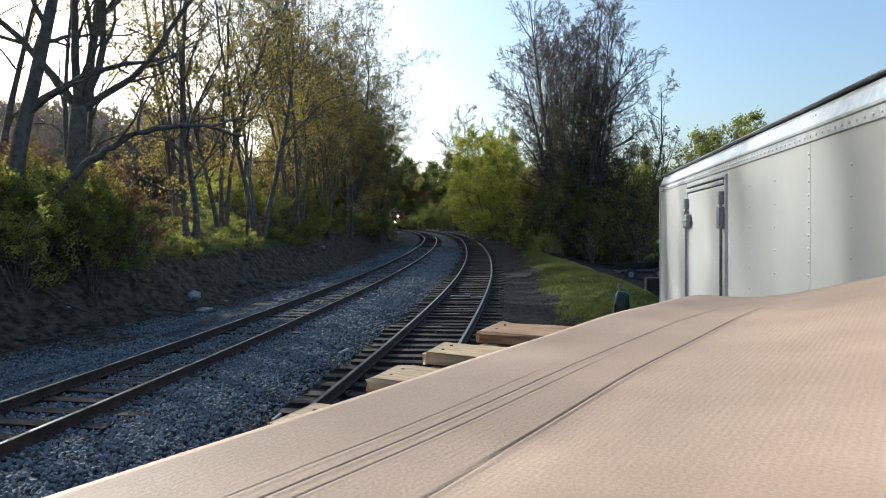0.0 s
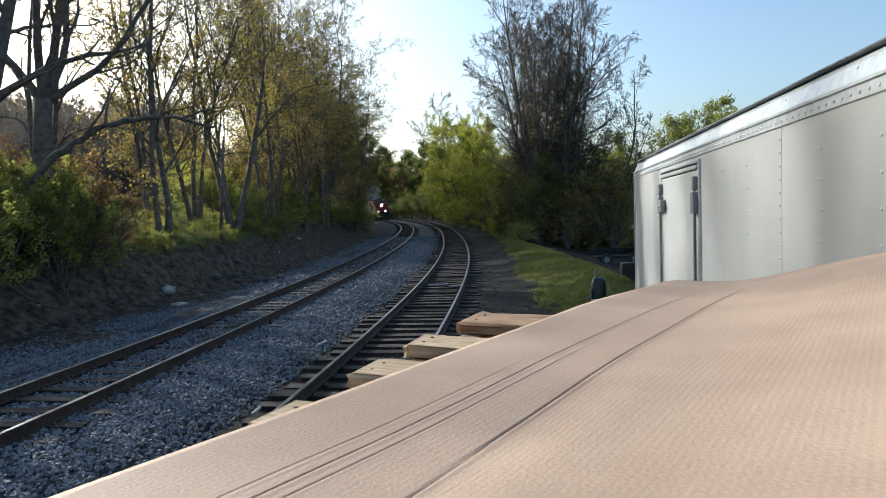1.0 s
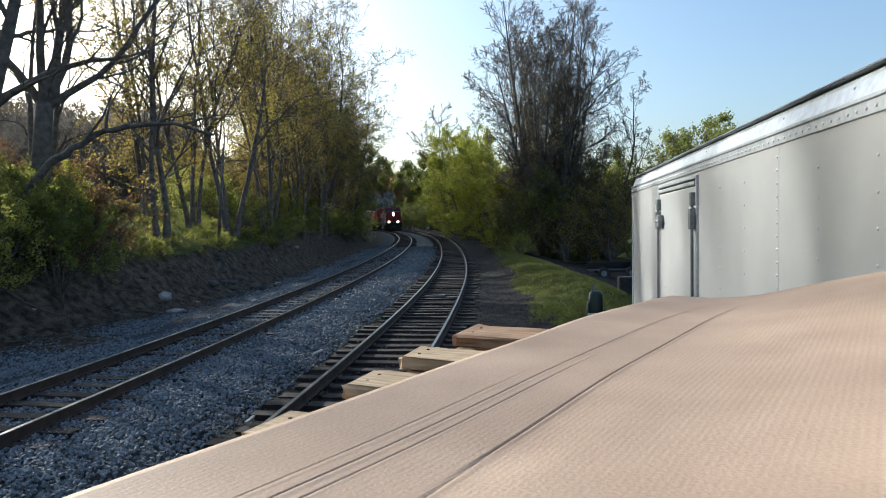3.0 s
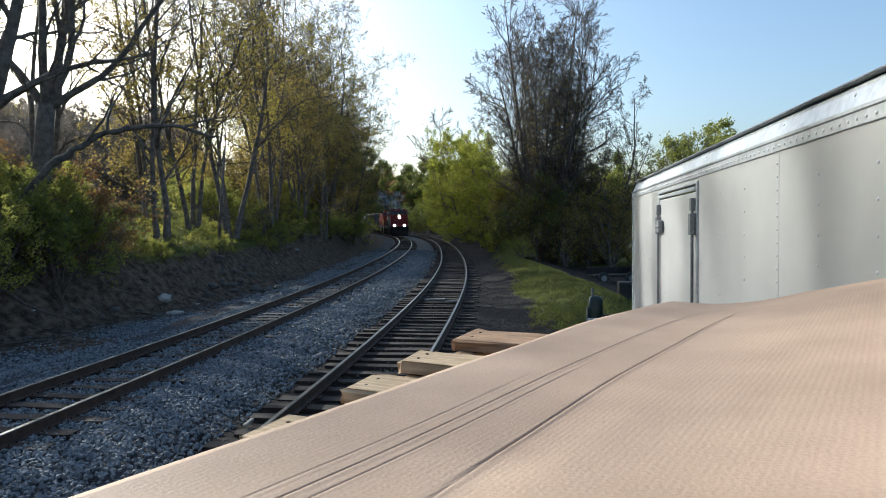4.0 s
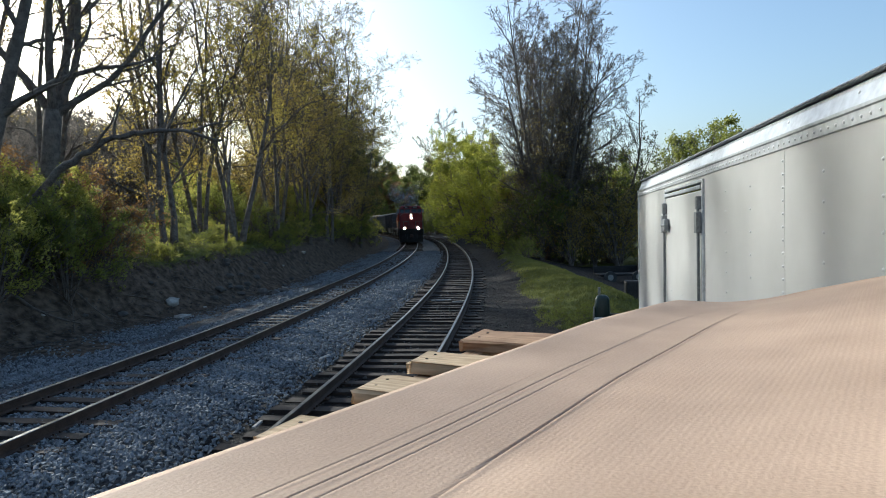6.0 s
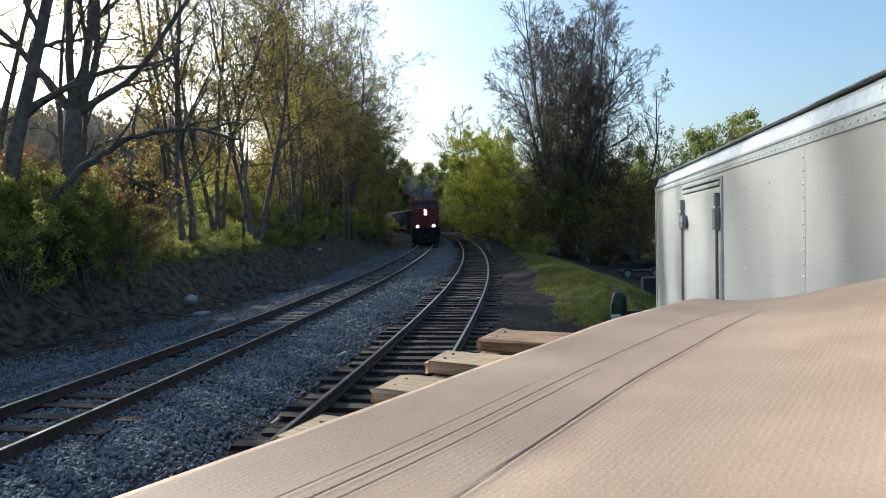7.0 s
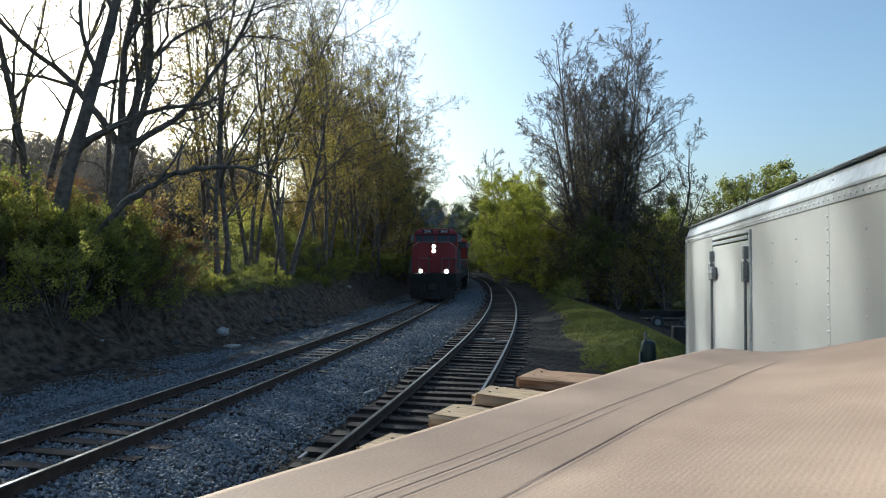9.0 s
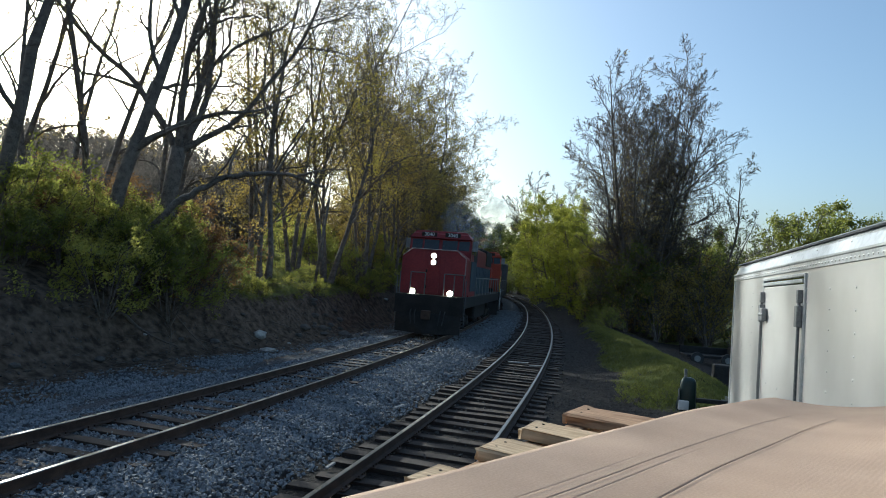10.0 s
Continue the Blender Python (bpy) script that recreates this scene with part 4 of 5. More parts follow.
def tree(name, label, category, at, leaf_mat, turn=0.0, group="", bark=None, **kw):
    trunk, crown, lv, lf = tree_meshes(**kw)
    e = tagged(empty(name), label, category, group)
    part("trunk", mesh_of("trunk", trunk.verts, trunk.faces, bark or M_BARK, True), None, e)
    cr = part("crown", mesh_of("crown", crown.verts, crown.faces, M_TWIG, True), None, e)
    if lf:
        part("leaves", mesh_of("leaves", lv, lf, leaf_mat), None, cr)
    x, y = at
    e.matrix_basis = pose(x, y, ground_z(x, y), 0, 0, turn)
    return e


def again(ob, x, y, turn, size=1.0, lean=0.0):
    c = copy_thing(ob, pose(x, y, ground_z(x, y), lean, 0, turn))
    c.scale = (size, size, size)
    return c


# large old trees on the bank
tree("old_tree", "large bare old tree with forking limbs on the bank", "tree", (-12.2, 21.0), M_LEAF_OLIVE, 0, "bank trees", seed=3, height=16, radius=0.33, first=0.14, dens=(9, 6, 5, 4), reach=(0.50, 0.55, 0.55, 0.55), twig=0.007, leaves=2600, leaf=0.065, up=0.045, spread=0.95,
     fork=(4.4, (((-0.42, 0.1, 1), 9.5, 0.15), ((-0.06, 0.15, 1), 11.5, 0.17), ((0.16, -0.15, 1), 11, 0.15), ((0.42, 0.1, 1), 10, 0.14), ((0.98, 0.0, 0.72), 9, 0.13))))
tree("old_tree", "tall bare tree leaning toward the rails on the bank", "tree", (-13.3, 19.0), M_LEAF_OLIVE, 0, "bank trees", seed=8, height=18, radius=0.27, lean=(0.25, 0.02), first=0.22, dens=(14, 6, 5, 4), reach=(0.46, 0.55, 0.55, 0.55), twig=0.007, leaves=1800, leaf=0.065, up=0.045, wander=0.06)
SLIM = tree("old_tree", "slim bare tree among shrubs on the bank", "tree", (-13.9, 19.6), M_LEAF_OLIVE, 0, "bank trees", seed=12, height=15, radius=0.15, first=0.2, dens=(11, 5, 5, 3), reach=(0.36, 0.55, 0.55, 0.55), twig=0.007, leaves=1700, leaf=0.065, up=0.06, wander=0.07)
tree("old_tree", "dark leaning tree at the edge of the bank", "tree", (-15.3, 16.5), M_LEAF_OLIVE, 0, "bank trees", seed=14, height=17, radius=0.24, lean=(0.40, 0.06), first=0.24, dens=(10, 6, 5, 4), reach=(0.46, 0.55, 0.55, 0.55), twig=0.007, leaves=1000, leaf=0.065, up=0.04, wander=0.07)


def fallen_limb():
    """A broken stem that leans out over the shrubs."""
    w = Wood()
    rnd = random.Random(4)
    pts = [Vector(p) for p in ((-11.5, 18.7, 3.4), (-10.6, 18.8, 4.45), (-10.0, 18.9, 4.95), (-9.33, 19.0, 5.32), (-8.5, 19.0, 5.5), (-7.67, 19.0, 5.62), (-7.0, 19.1, 5.62), (-6.0, 19.2, 5.3))]
    fine = []
    for i in range(len(pts) - 1):
        for k in range(3):
            fine.append(pts[i].lerp(pts[i + 1], k / 3) + Vector((rnd.gauss(0, 0.025), rnd.gauss(0, 0.03), rnd.gauss(0, 0.03))))
    fine.append(pts[-1])
    w.tube(fine, [0.13 * (1 - 0.75 * i / len(fine)) * rnd.uniform(0.85, 1.15) for i in range(len(fine))], 8)
    pts = fine
    for i, (d, L) in enumerate((((0.5, 0, 0.9), 2.4), ((-0.3, 0.1, 1), 2.0), ((0.3, 0, -0.8), 0.7), ((0.6, 0.1, 0.7), 1.8), ((0.9, 0, 0.5), 1.5))):
        p, _ = along(pts, 0.35 + 0.13 * i)
        q, r = limb(rnd, p, Vector(d).normalized(), L, 0.05, 0.012, 5, 0.14, 0.03)
        w.tube(q, r, 5)
        for _ in range(5):
            k, t = along(q, rnd.uniform(0.3, 1))
            q2, r2 = limb(rnd, k, (t + Vector((rnd.gauss(0, 0.6), rnd.gauss(0, 0.6), rnd.gauss(0.2, 0.5)))).normalized(), L * 0.4, 0.014, 0.006, 3, 0.15, 0.02)
            w.tube(q2, r2, 3)
    tagged(part("leaning_dead_stem", mesh_of("leaning_dead_stem", w.verts, w.faces, M_BARK, True), None), "dark broken stem leaning over the shrubs on the bank", "dead tree")


fallen_limb()

# slender trees of the middle of the bank
MID = [tree("slender_tree", "slender tree with yellow buds on the bank", "tree", at, lm, 0, "bank trees", seed=s, height=h, radius=r, stems=st, first=0.16, dens=(14, 6, 5, 3), reach=(0.40, 0.55, 0.55, 0.55), twig=0.0085, leaves=lv * 7 // 4, leaf=0.095, up=0.02, leaf_low=0.72, tilt=(0.04, 0.13), wander=0.07)
       for s, at, h, r, st, lm, lv in ((21, (-10.3, 26.0), 17, 0.20, 2, M_LEAF_OLIVE, 6500), (22, (-10.8, 31.0), 18, 0.20, 3, M_LEAF_YELLOW, 6500), (23, (-9.6, 33.0), 18, 0.19, 3, M_LEAF_OLIVE, 6500))]
for i, (x, y, a, s) in enumerate(((-12.5, 30, 80, 0.95), (-8.6, 37, 200, 1.0), (-9.6, 42, 40, 1.02), (-7.9, 44, 120, 0.95), (-9.2, 49, 120, 1.05), (-12, 52, 20, 1.05), (-7.4, 50, 170, 0.98))):
    again(MID[i % 3], x, y, a, s)
for x, y, a, s in ((-13.2, 23.4, 70, 0.85), (-15.8, 22.5, 160, 1.0), (-17.4, 20.5, 250, 0.95), (-17.6, 17.4, 20, 0.9), (-19.4, 22.5, 110, 1.05), (-20.5, 27.0, 200, 1.1), (-14.8, 25.0, 215, 0.9)):
    again(SLIM, x, y, a, s)

# dense trees where the line bends
FAR = [tree("leafing_tree", "tree in early olive leaf beside the line", "tree", at, lm, 0, "line trees", seed=s, height=h, radius=0.24, stems=3, first=0.08, dens=(16, 6, 5, 3), reach=(0.42, 0.55, 0.55, 0.55), twig=0.014, leaves=lv * 5 // 4, leaf=0.12, up=0.012, leaf_low=lw, tilt=(0.06, 0.24))
       for s, at, h, lm, lv, lw in ((31, (-7.8, 57.0), 19, M_LEAF_OLIVE, 17000, 0.75), (32, (-8.2, 66.0), 18, M_LEAF_DARK, 17000, 0.8), (33, (-9.8, 61.0), 20, M_LEAF_OLIVE, 14000, 0.7))]
for i, (x, y, a, s) in enumerate(((-6.3, 62, 90, 0.8), (-8.8, 73, 10, 0.85), (-9.8, 82, 140, 0.85), (-12, 72, 40, 1.05), (-10.0, 94, 310, 0.9), (-12, 56, 70, 1.0), (-13, 108, 30, 0.95), (-17, 122, 80, 0.95), (-8.0, 68, 200, 0.5), (-10.2, 88, 250, 0.5))):
    again(FAR[i % 3], x, y, a, s)

for i, (x, y, a, s) in enumerate(((-13.5, 62, 200, 1.0), (-17, 74, 50, 1.0))):
    again(FAR[i % 3], x, y, a, s)

_rnd = random.Random(57)
for i in range(17):
    y = 76 + i * 5.6
    again(FAR[(1, 0, 2)[i % 3]], track_x(y) - _rnd.uniform(6.4, 7.6) - 3.2 * sm(72, 88, y), y, _rnd.uniform(0, 360), _rnd.uniform(0.62, 0.85))
    again(FAR[i % 3], track_x(y) - _rnd.uniform(12.0, 16.0), y + 2, _rnd.uniform(0, 360), _rnd.uniform(0.8, 1.0))

# far wood closing the line
WOOD = [tree("far_tree", lab, "tree", at, lm, 0, "far trees", seed=s, height=h, radius=0.3, stems=3, first=0.05, counts=(10, 5, 4), twig=0.035, leaves=lv, leaf=0.34, len1=0.36)
        for s, at, h, lm, lv, lab in ((41, (1.5, 172.0), 19, M_LEAF_DARK, 15000, "dark green far tree beyond the bend"), (42, (-8.0, 186.0), 15, M_LEAF_RUST, 13000, "rust-brown budding far tree beyond the bend"))]
for i, (x, y, a, s) in enumerate(((8, 165, 30, 0.95), (-2, 180, 80, 1.0), (14, 170, 120, 1.1), (-14, 195, 220, 1.1), (5, 190, 300, 1.15), (-22, 190, 10, 1.0), (22, 160, 60, 1.0), (-3, 172, 100, 0.6), (10, 140, 200, 0.8), (13, 125, 10, 0.8), (9, 112, 50, 0.75), (5, 160, 20, 0.5), (-6, 176, 200, 0.5), (30, 150, 20, 0.9), (38, 130, 60, 0.9))):
    again(WOOD[i % 2], x, y, a, s)

for i, (x, y, s) in enumerate(((-4, 198, 1.05), (-9, 202, 1.3), (-13, 205, 1.1), (-18, 200, 1.35), (-24, 204, 1.2), (-30, 200, 1.4), (-36, 196, 1.3), (1, 200, 1.1), (7, 204, 1.1), (-1, 188, 0.7), (-12, 186, 0.8), (-20, 184, 0.9))):
    again(WOOD[(0, 1, 0, 0)[i % 4]], x, y, 40 * i, s)

# wooded hill behind the bank
HILL = tree("hill_tree", "bare grey-brown tree of the distant hill and the unseen added woods", "tree", (-60.0, 110.0), M_LEAF_HAZE, 0, "hill trees", seed=51, height=12, radius=0.2, stems=3, first=0.06, dens=(12, 6, 5), reach=(0.45, 0.55, 0.55), twig=0.026, leaves=9000, leaf=0.12, up=0.02)
_rnd = random.Random(9)
for i in range(150):
    yy = 60 + 66 * (i / 150) + _rnd.uniform(-4, 4)
    xx = -yy * (0.34 + 0.62 * _rnd.random())
    far = math.hypot(xx, yy)
    again(HILL, xx, yy, _rnd.uniform(0, 360), max(0.42, (0.185 * far - ground_z(xx, yy)) / 12.5 * _rnd.uniform(0.72, 1.08)))
for i in range(44):
    yy = 60 + 30 * (i / 44) + _rnd.uniform(-3, 3)
    again(HILL, -yy * (0.36 + 0.56 * _rnd.random()), yy, _rnd.uniform(0, 360), _rnd.uniform(0.22, 0.36))

# right of the line
TALL = tree("tall_tree", "tall many-stemmed tree, bare above with buds, beside the yard", "tree", (9.9, 48.0), M_LEAF_OLIVE, 0, "yard trees", seed=61, height=20.0, radius=0.32, stems=8, first=0.12, dens=(16, 8, 6, 4), reach=(0.38, 0.55, 0.55, 0.55), twig=0.014, leaves=15000, leaf=0.095, up=0.022, spread=0.85, tilt=(0.08, 0.26), wander=0.03, leaf_low=0.62)
again(TALL, 10.9, 51.5, 155, 0.93)
tree("tall_tree", "bare-topped tree beside the yard", "tree", (15.0, 50.0), M_LEAF_DARK, 0, "yard trees", seed=62, height=13.5, radius=0.24, stems=5, first=0.1, dens=(12, 7, 6, 3), reach=(0.40, 0.55, 0.55, 0.55), twig=0.013, leaves=14000, leaf=0.11, up=0.01, spread=0.95, tilt=(0.08, 0.35), leaf_low=0.6)
YG = tree("bright_green_tree", "tree in bright yellow-green spring leaf beside the siding", "tree", (6.9, 66.0), M_LEAF_BRIGHT, 0, "yard trees", seed=63, height=10, radius=0.2, stems=6, first=0.05, dens=(10, 6, 5), reach=(0.5, 0.55, 0.55), twig=0.014, leaves=26000, leaf=0.14, up=0.015, tilt=(0.06, 0.35))
again(YG, 6.6, 78, 120, 1.25)
again(YG, 7.4, 56, 200, 0.7)
again(YG, 6.6, 92, 40, 1.5)
again(YG, 5.6, 108, 80, 1.2)
tree("tall_tree", "bare pale tree rising behind the green ones", "tree", (6.0, 100.0), M_LEAF_OLIVE, 0, "yard trees", seed=64, height=21, radius=0.24, stems=4, first=0.3, dens=(12, 6, 5, 2), reach=(0.36, 0.5, 0.5, 0.5), twig=0.03, leaves=2500, leaf=0.14, up=0.03, spread=0.75)
UB = tree("understorey_tree", "dark leafy undergrowth tree beside the yard", "tree", (8.6, 46.0), M_LEAF_DARK, 0, "yard trees", seed=65, height=6.5, radius=0.10, stems=5, first=0.05, counts=(7, 4, 3), twig=0.012, leaves=5200, leaf=0.15, len1=0.5)
UO = tree("understorey_tree", "brown-olive budding undergrowth tree", "tree", (9.6, 47.0), M_LEAF_OLIVE, 0, "yard trees", seed=67, height=6.0, radius=0.10, stems=6, first=0.05, counts=(7, 4, 3), twig=0.013, leaves=3000, leaf=0.13, len1=0.5)
for x, y, a, s in ((10.5, 45, 40, 0.9), (15, 48, 10, 1.0), (12.5, 46, 100, 0.8), (13.8, 45, 60, 1.0), (8.0, 53, 20, 1.1), (18.5, 46, 140, 1.1), (16, 52, 200, 1.2)):
    again(UO, x, y, a, s)
for x, y, a, s in ((12.5, 49, 100, 1.0), (7.6, 50, 70, 0.75), (20, 52, 90, 1.2), (11, 54, 150, 1.3), (15, 57, 30, 1.3), (23, 50, 0, 1.2)):
    again(UB, x, y, a, s)
GB = tree("green_tree", "full green tree behind the trailer", "tree", (26.5, 60.0), M_LEAF_GREEN, 0, "yard trees", seed=66, height=12.5, radius=0.3, stems=4, first=0.1, counts=(10, 6, 4), twig=0.02, leaves=13000, leaf=0.22, len1=0.40)
again(GB, 36, 70, 140, 1.1)
again(GB, 21, 64, 60, 0.7)

# ---- shrubs of the bank ----
SHRUB = [tree("shrub", lab, "shrub", at, lm, 0, "bank shrubs", seed=s, height=2.6, radius=0.05, stems=8, first=0.08, counts=(3, 3, 2), twig=0.007, leaves=lv, leaf=0.075, len1=0.75, spread=1.3, tilt=(0.1, 0.55))
         for s, at, lm, lv, lab in ((71, (-10.4, 18.6), M_LEAF_GREEN, 5200, "thick green shrub on the bank"), (72, (-10.2, 21.2), M_LEAF_RUST, 3500, "thorny russet shrub on the bank"), (73, (-11.2, 16.6), M_LEAF_SHRUB, 4800, "yellow-green shrub on the bank"), (74, (-10.7, 19.0), M_LEAF_DARK, 5000, "dark green shrub on the bank"), (75, (-10.6, 20.6), M_LEAF_RUST, 900, "bare thorny brown brush on the bank"))]
_rnd = random.Random(17)
# those at y < 10 are unseen, added to shade the ballast
for i in range(34):
    y = -4 + i * 0.78 + _rnd.uniform(-0.3, 0.3)
    if 22.5 < y:
        break
    o = toe(y) - _rnd.uniform(2.3 if y > 13 else 1.5, 4.4)
    again(SHRUB[(0, 1, 2, 3, 4, 2, 3)[_rnd.randrange(7)]], track_x(y) + o, y, _rnd.uniform(0, 360), _rnd.uniform(0.55, 1.0))
for i in range(16):
    y = 36 + i * 2.6
    again(SHRUB[(0, 3, 2)[i % 3]], track_x(y) + toe(y) - _rnd.uniform(0.8, 2.4) - 1.5 * sm(56, 64, y), y, _rnd.uniform(0, 360), _rnd.uniform(0.55, 0.95))
for i in range(9):
    y = 40 + i * 5
    again(SHRUB[(0, 3)[i % 2]], track_x(y, SIDING) + _rnd.uniform(3.4, 4.6), y, _rnd.uniform(0, 360), _rnd.uniform(0.5, 0.9))
for x, y, s in ((-10.2, 23.4, 0.35), (-13.4, 24.4, 1.0), (-15, 20, 1.1), (-16, 23, 1.1), (-9.6, 35, 0.9), (-11.5, 36.5, 0.9), (-13, 20, 1.0), (-14.5, 17, 1.2)):
    again(SHRUB[_rnd.randrange(4)], x, y, _rnd.uniform(0, 360), s)

for x, y, k, s in ((-10.2, 20.2, 1, 0.85), (-10.3, 21.4, 4, 0.9), (-10.9, 20.4, 2, 0.95), (-11.8, 19.6, 0, 1.0), (-12.4, 21.8, 2, 1.0), (-12.9, 18.6, 2, 1.0), (-11.6, 18.2, 0, 0.95), (-13.8, 20.6, 2, 1.0), (-10.9, 19.4, 2, 0.8)):
    again(SHRUB[k], x, y, _rnd.uniform(0, 360), s)
for i in range(26):
    y = 58 + i * 4.0
    again(SHRUB[(3, 0, 3, 2)[i % 4]], track_x(y) - _rnd.uniform(4.3, 5.4) - 2.8 * sm(70, 86, y), y, _rnd.uniform(0, 360), _rnd.uniform(0.8, 1.25))
for i in range(22):
    again(SHRUB[(3, 0, 3)[i % 3]], 9.5 - 1.6 * i, 128 + 2.6 * i + _rnd.uniform(0, 4) if i < 16 else 172 + _rnd.uniform(0, 4), _rnd.uniform(0, 360), _rnd.uniform(1.4, 1.9))
for i in range(40):
    y = _rnd.uniform(23.5, 36)
    again(SHRUB[(0, 2)[i % 2]], track_x(y) + toe(y) - _rnd.uniform(1.2, 5.5), y, _rnd.uniform(0, 360), _rnd.uniform(0.14, 0.3))

# dark growth closing the bend
for x, y, s in ((-2, 150, 1.0), (0.5, 145, 1.0), (3, 140, 1.0), (5, 132, 1.0), (6.5, 124, 0.9), (1, 156, 1.2), (-4, 161, 1.1), (-10, 174, 1.3), (-14, 178, 1.3), (-19, 182, 1.3), (-6, 171, 1.3)):
    again(UB, x, y, _rnd.uniform(0, 360), s)

# low growth under the yard trees
for i in range(11):
    again(SHRUB[(3, 1, 0, 3)[i % 4]], 7.9 + i * 1.25, 46.5 + _rnd.uniform(-1.5, 2.5) + i * 0.25, _rnd.uniform(0, 360), _rnd.uniform(0.6, 0.9))

# budding thicket and yellow-green brush behind the trunks
for x, y, s in ((-11.6, 39, 0.7), (-15.0, 46, 0.9), (-11.2, 45, 0.9), (-14.2, 47, 1.0), (-12.5, 50, 1.0), (-22, 53, 1.0), (-10.4, 40, 0.7)):
    again(UO, x, y, _rnd.uniform(0, 360), s)
for x, y, s in ((-12.0, 18.2, 0.8), (-13.1, 17.2, 0.9), (-14.0, 18.3, 0.95), (-15.3, 19.0, 1.0), (-12.6, 20.6, 0.8), (-11.3, 20.0, 0.7), (-16.2, 17.6, 1.0)):
    again(SHRUB[2], x, y, _rnd.uniform(0, 360), s)

# undergrowth between the trunks
for i in range(15):
    y = 38 + i * 1.9
    again(SHRUB[(2, 0, 3, 2, 0)[i % 5]], track_x(y) + toe(y) - _rnd.uniform(4.0, 11), y, _rnd.uniform(0, 360), _rnd.uniform(1.0, 1.5))
for x, y, s in ((3.1, 16.2, 0.15), (3.6, 16.8, 0.17), (3.9, 16.1, 0.14), (4.3, 17.0, 0.17), (3.3, 17.6, 0.13), (4.6, 18.0, 0.15), (3.8, 18.2, 0.12), (5.2, 17.8, 0.16)):
    again(SHRUB[0], x, y, _rnd.uniform(0, 360), s)

# unseen trees added behind the camera to darken reflections and sky fill
for i, (x, y, a) in enumerate(((-14, -20, 0), (-6, -24, 60), (2, -22, 120), (10, -25, 180), (18, -20, 240), (24, -12, 30), (-20, -14, 90), (28, 0, 150), (-24, -4, 200))):
    again(HILL, x, y, a, 1.4)


def grass_blades():
    """Tufts of grass on the mound, the lit slope and the lawn behind."""
    rnd = random.Random(23)
    verts, faces = [], []

    def tuft(x, y, h):
        for _ in range(rnd.randrange(4, 8)):
            px, py = x + rnd.gauss(0, 0.05), y + rnd.gauss(0, 0.05)
            z = ground_z(px, py) - 0.01
            a, hh, w = rnd.uniform(0, math.tau), h * rnd.uniform(0.6, 1.3), rnd.uniform(0.006, 0.012)
            lx, ly = rnd.gauss(0, 0.4) * hh, rnd.gauss(0, 0.4) * hh
            k = len(verts)
            verts.extend(((px - math.cos(a) * w, py - math.sin(a) * w, z), (px + math.cos(a) * w, py + math.sin(a) * w, z), (px + lx, py + ly, z + hh)))
            faces.append((k, k + 1, k + 2))
    n = 0
    while n < 11000:
        x, y = rnd.uniform(2.4, 7.4), rnd.uniform(15, 45)
        if mound_grass(x, y) > rnd.uniform(0.3, 0.9):
            tuft(x, y, 0.07 + 0.10 * max(0.0, noise.noise((x * 1.3, y * 1.3, 9.0))))
            n += 1
    n = 0
    while n < 9000:
        y = rnd.uniform(20, 46)
        x = track_x(y) + toe(y) - rnd.uniform(1.2, 9)
        if cover(x, y)[0] > rnd.uniform(0.15, 0.9):
            tuft(x, y, 0.12 + 0.12 * max(0.0, noise.noise((x, y, 2.0))))
            n += 1
    tagged(new("grass", mesh_of("grass", verts, faces, M_GRASS)), "rough spring grass on the mound and the bank", "grass", kind="stuff")


grass_blades()


def post():
    bm = B()
    cyl(bm, (0, 0, -0.3), (0.42, 0, 4.4), 0.075, 0.05, n=10)
    ob = tagged(part("leaning_pole", bm, M_BARK, None, "", True), "thin grey leaning pole at the top of the bank", "pole")
    ob.matrix_basis = pose(-8.9, 28.5, ground_z(-8.9, 28.5))


post()


def rock(x, y, r, label, seed, flat=0.5, m=None):
    rnd = random.Random(seed)
    bm = B()
    bmesh.ops.create_icosphere(bm, subdivisions=2, radius=r)
    for v in bm.verts:
        v.co *= 1 + noise.noise(v.co * (2.2 / r) + Vector((seed, 0, 0))) * 0.35
        v.co.z *= flat
    ob = tagged(part("rock", bm, m or M_ROCK, None), label, "rock", "rocks on the bank")
    ob.matrix_basis = pose(x, y, ground_z(x, y) + r * flat * 0.5, 0, 0, rnd.uniform(0, 360))


rock(-7.87, 20.6, 0.26, "pale flat rock beside the ballast", 1, 0.35)
rock(-8.7, 21.9, 0.24, "grey rock at the foot of the bank", 2, 0.7)
_rnd = random.Random(29)
for i in range(30):
    rock(-7.3 + _rnd.gauss(0, 0.55), 27.0 + _rnd.gauss(0, 1.3), _rnd.uniform(0.07, 0.24), "grey rubble stone heaped on the bank by the pole", 3 + i, 0.6, M_DEBRIS)
_rnd = random.Random(31)
for i in range(26):
    y = 12 + i * 1.1
    rock(track_x(y) + toe(y) - _rnd.uniform(-0.3, 1.2), y, _rnd.uniform(0.05, 0.16), "small grey stone on the bare bank", 40 + i, 0.6, M_ROCK if i % 5 == 0 else M_DEBRIS)


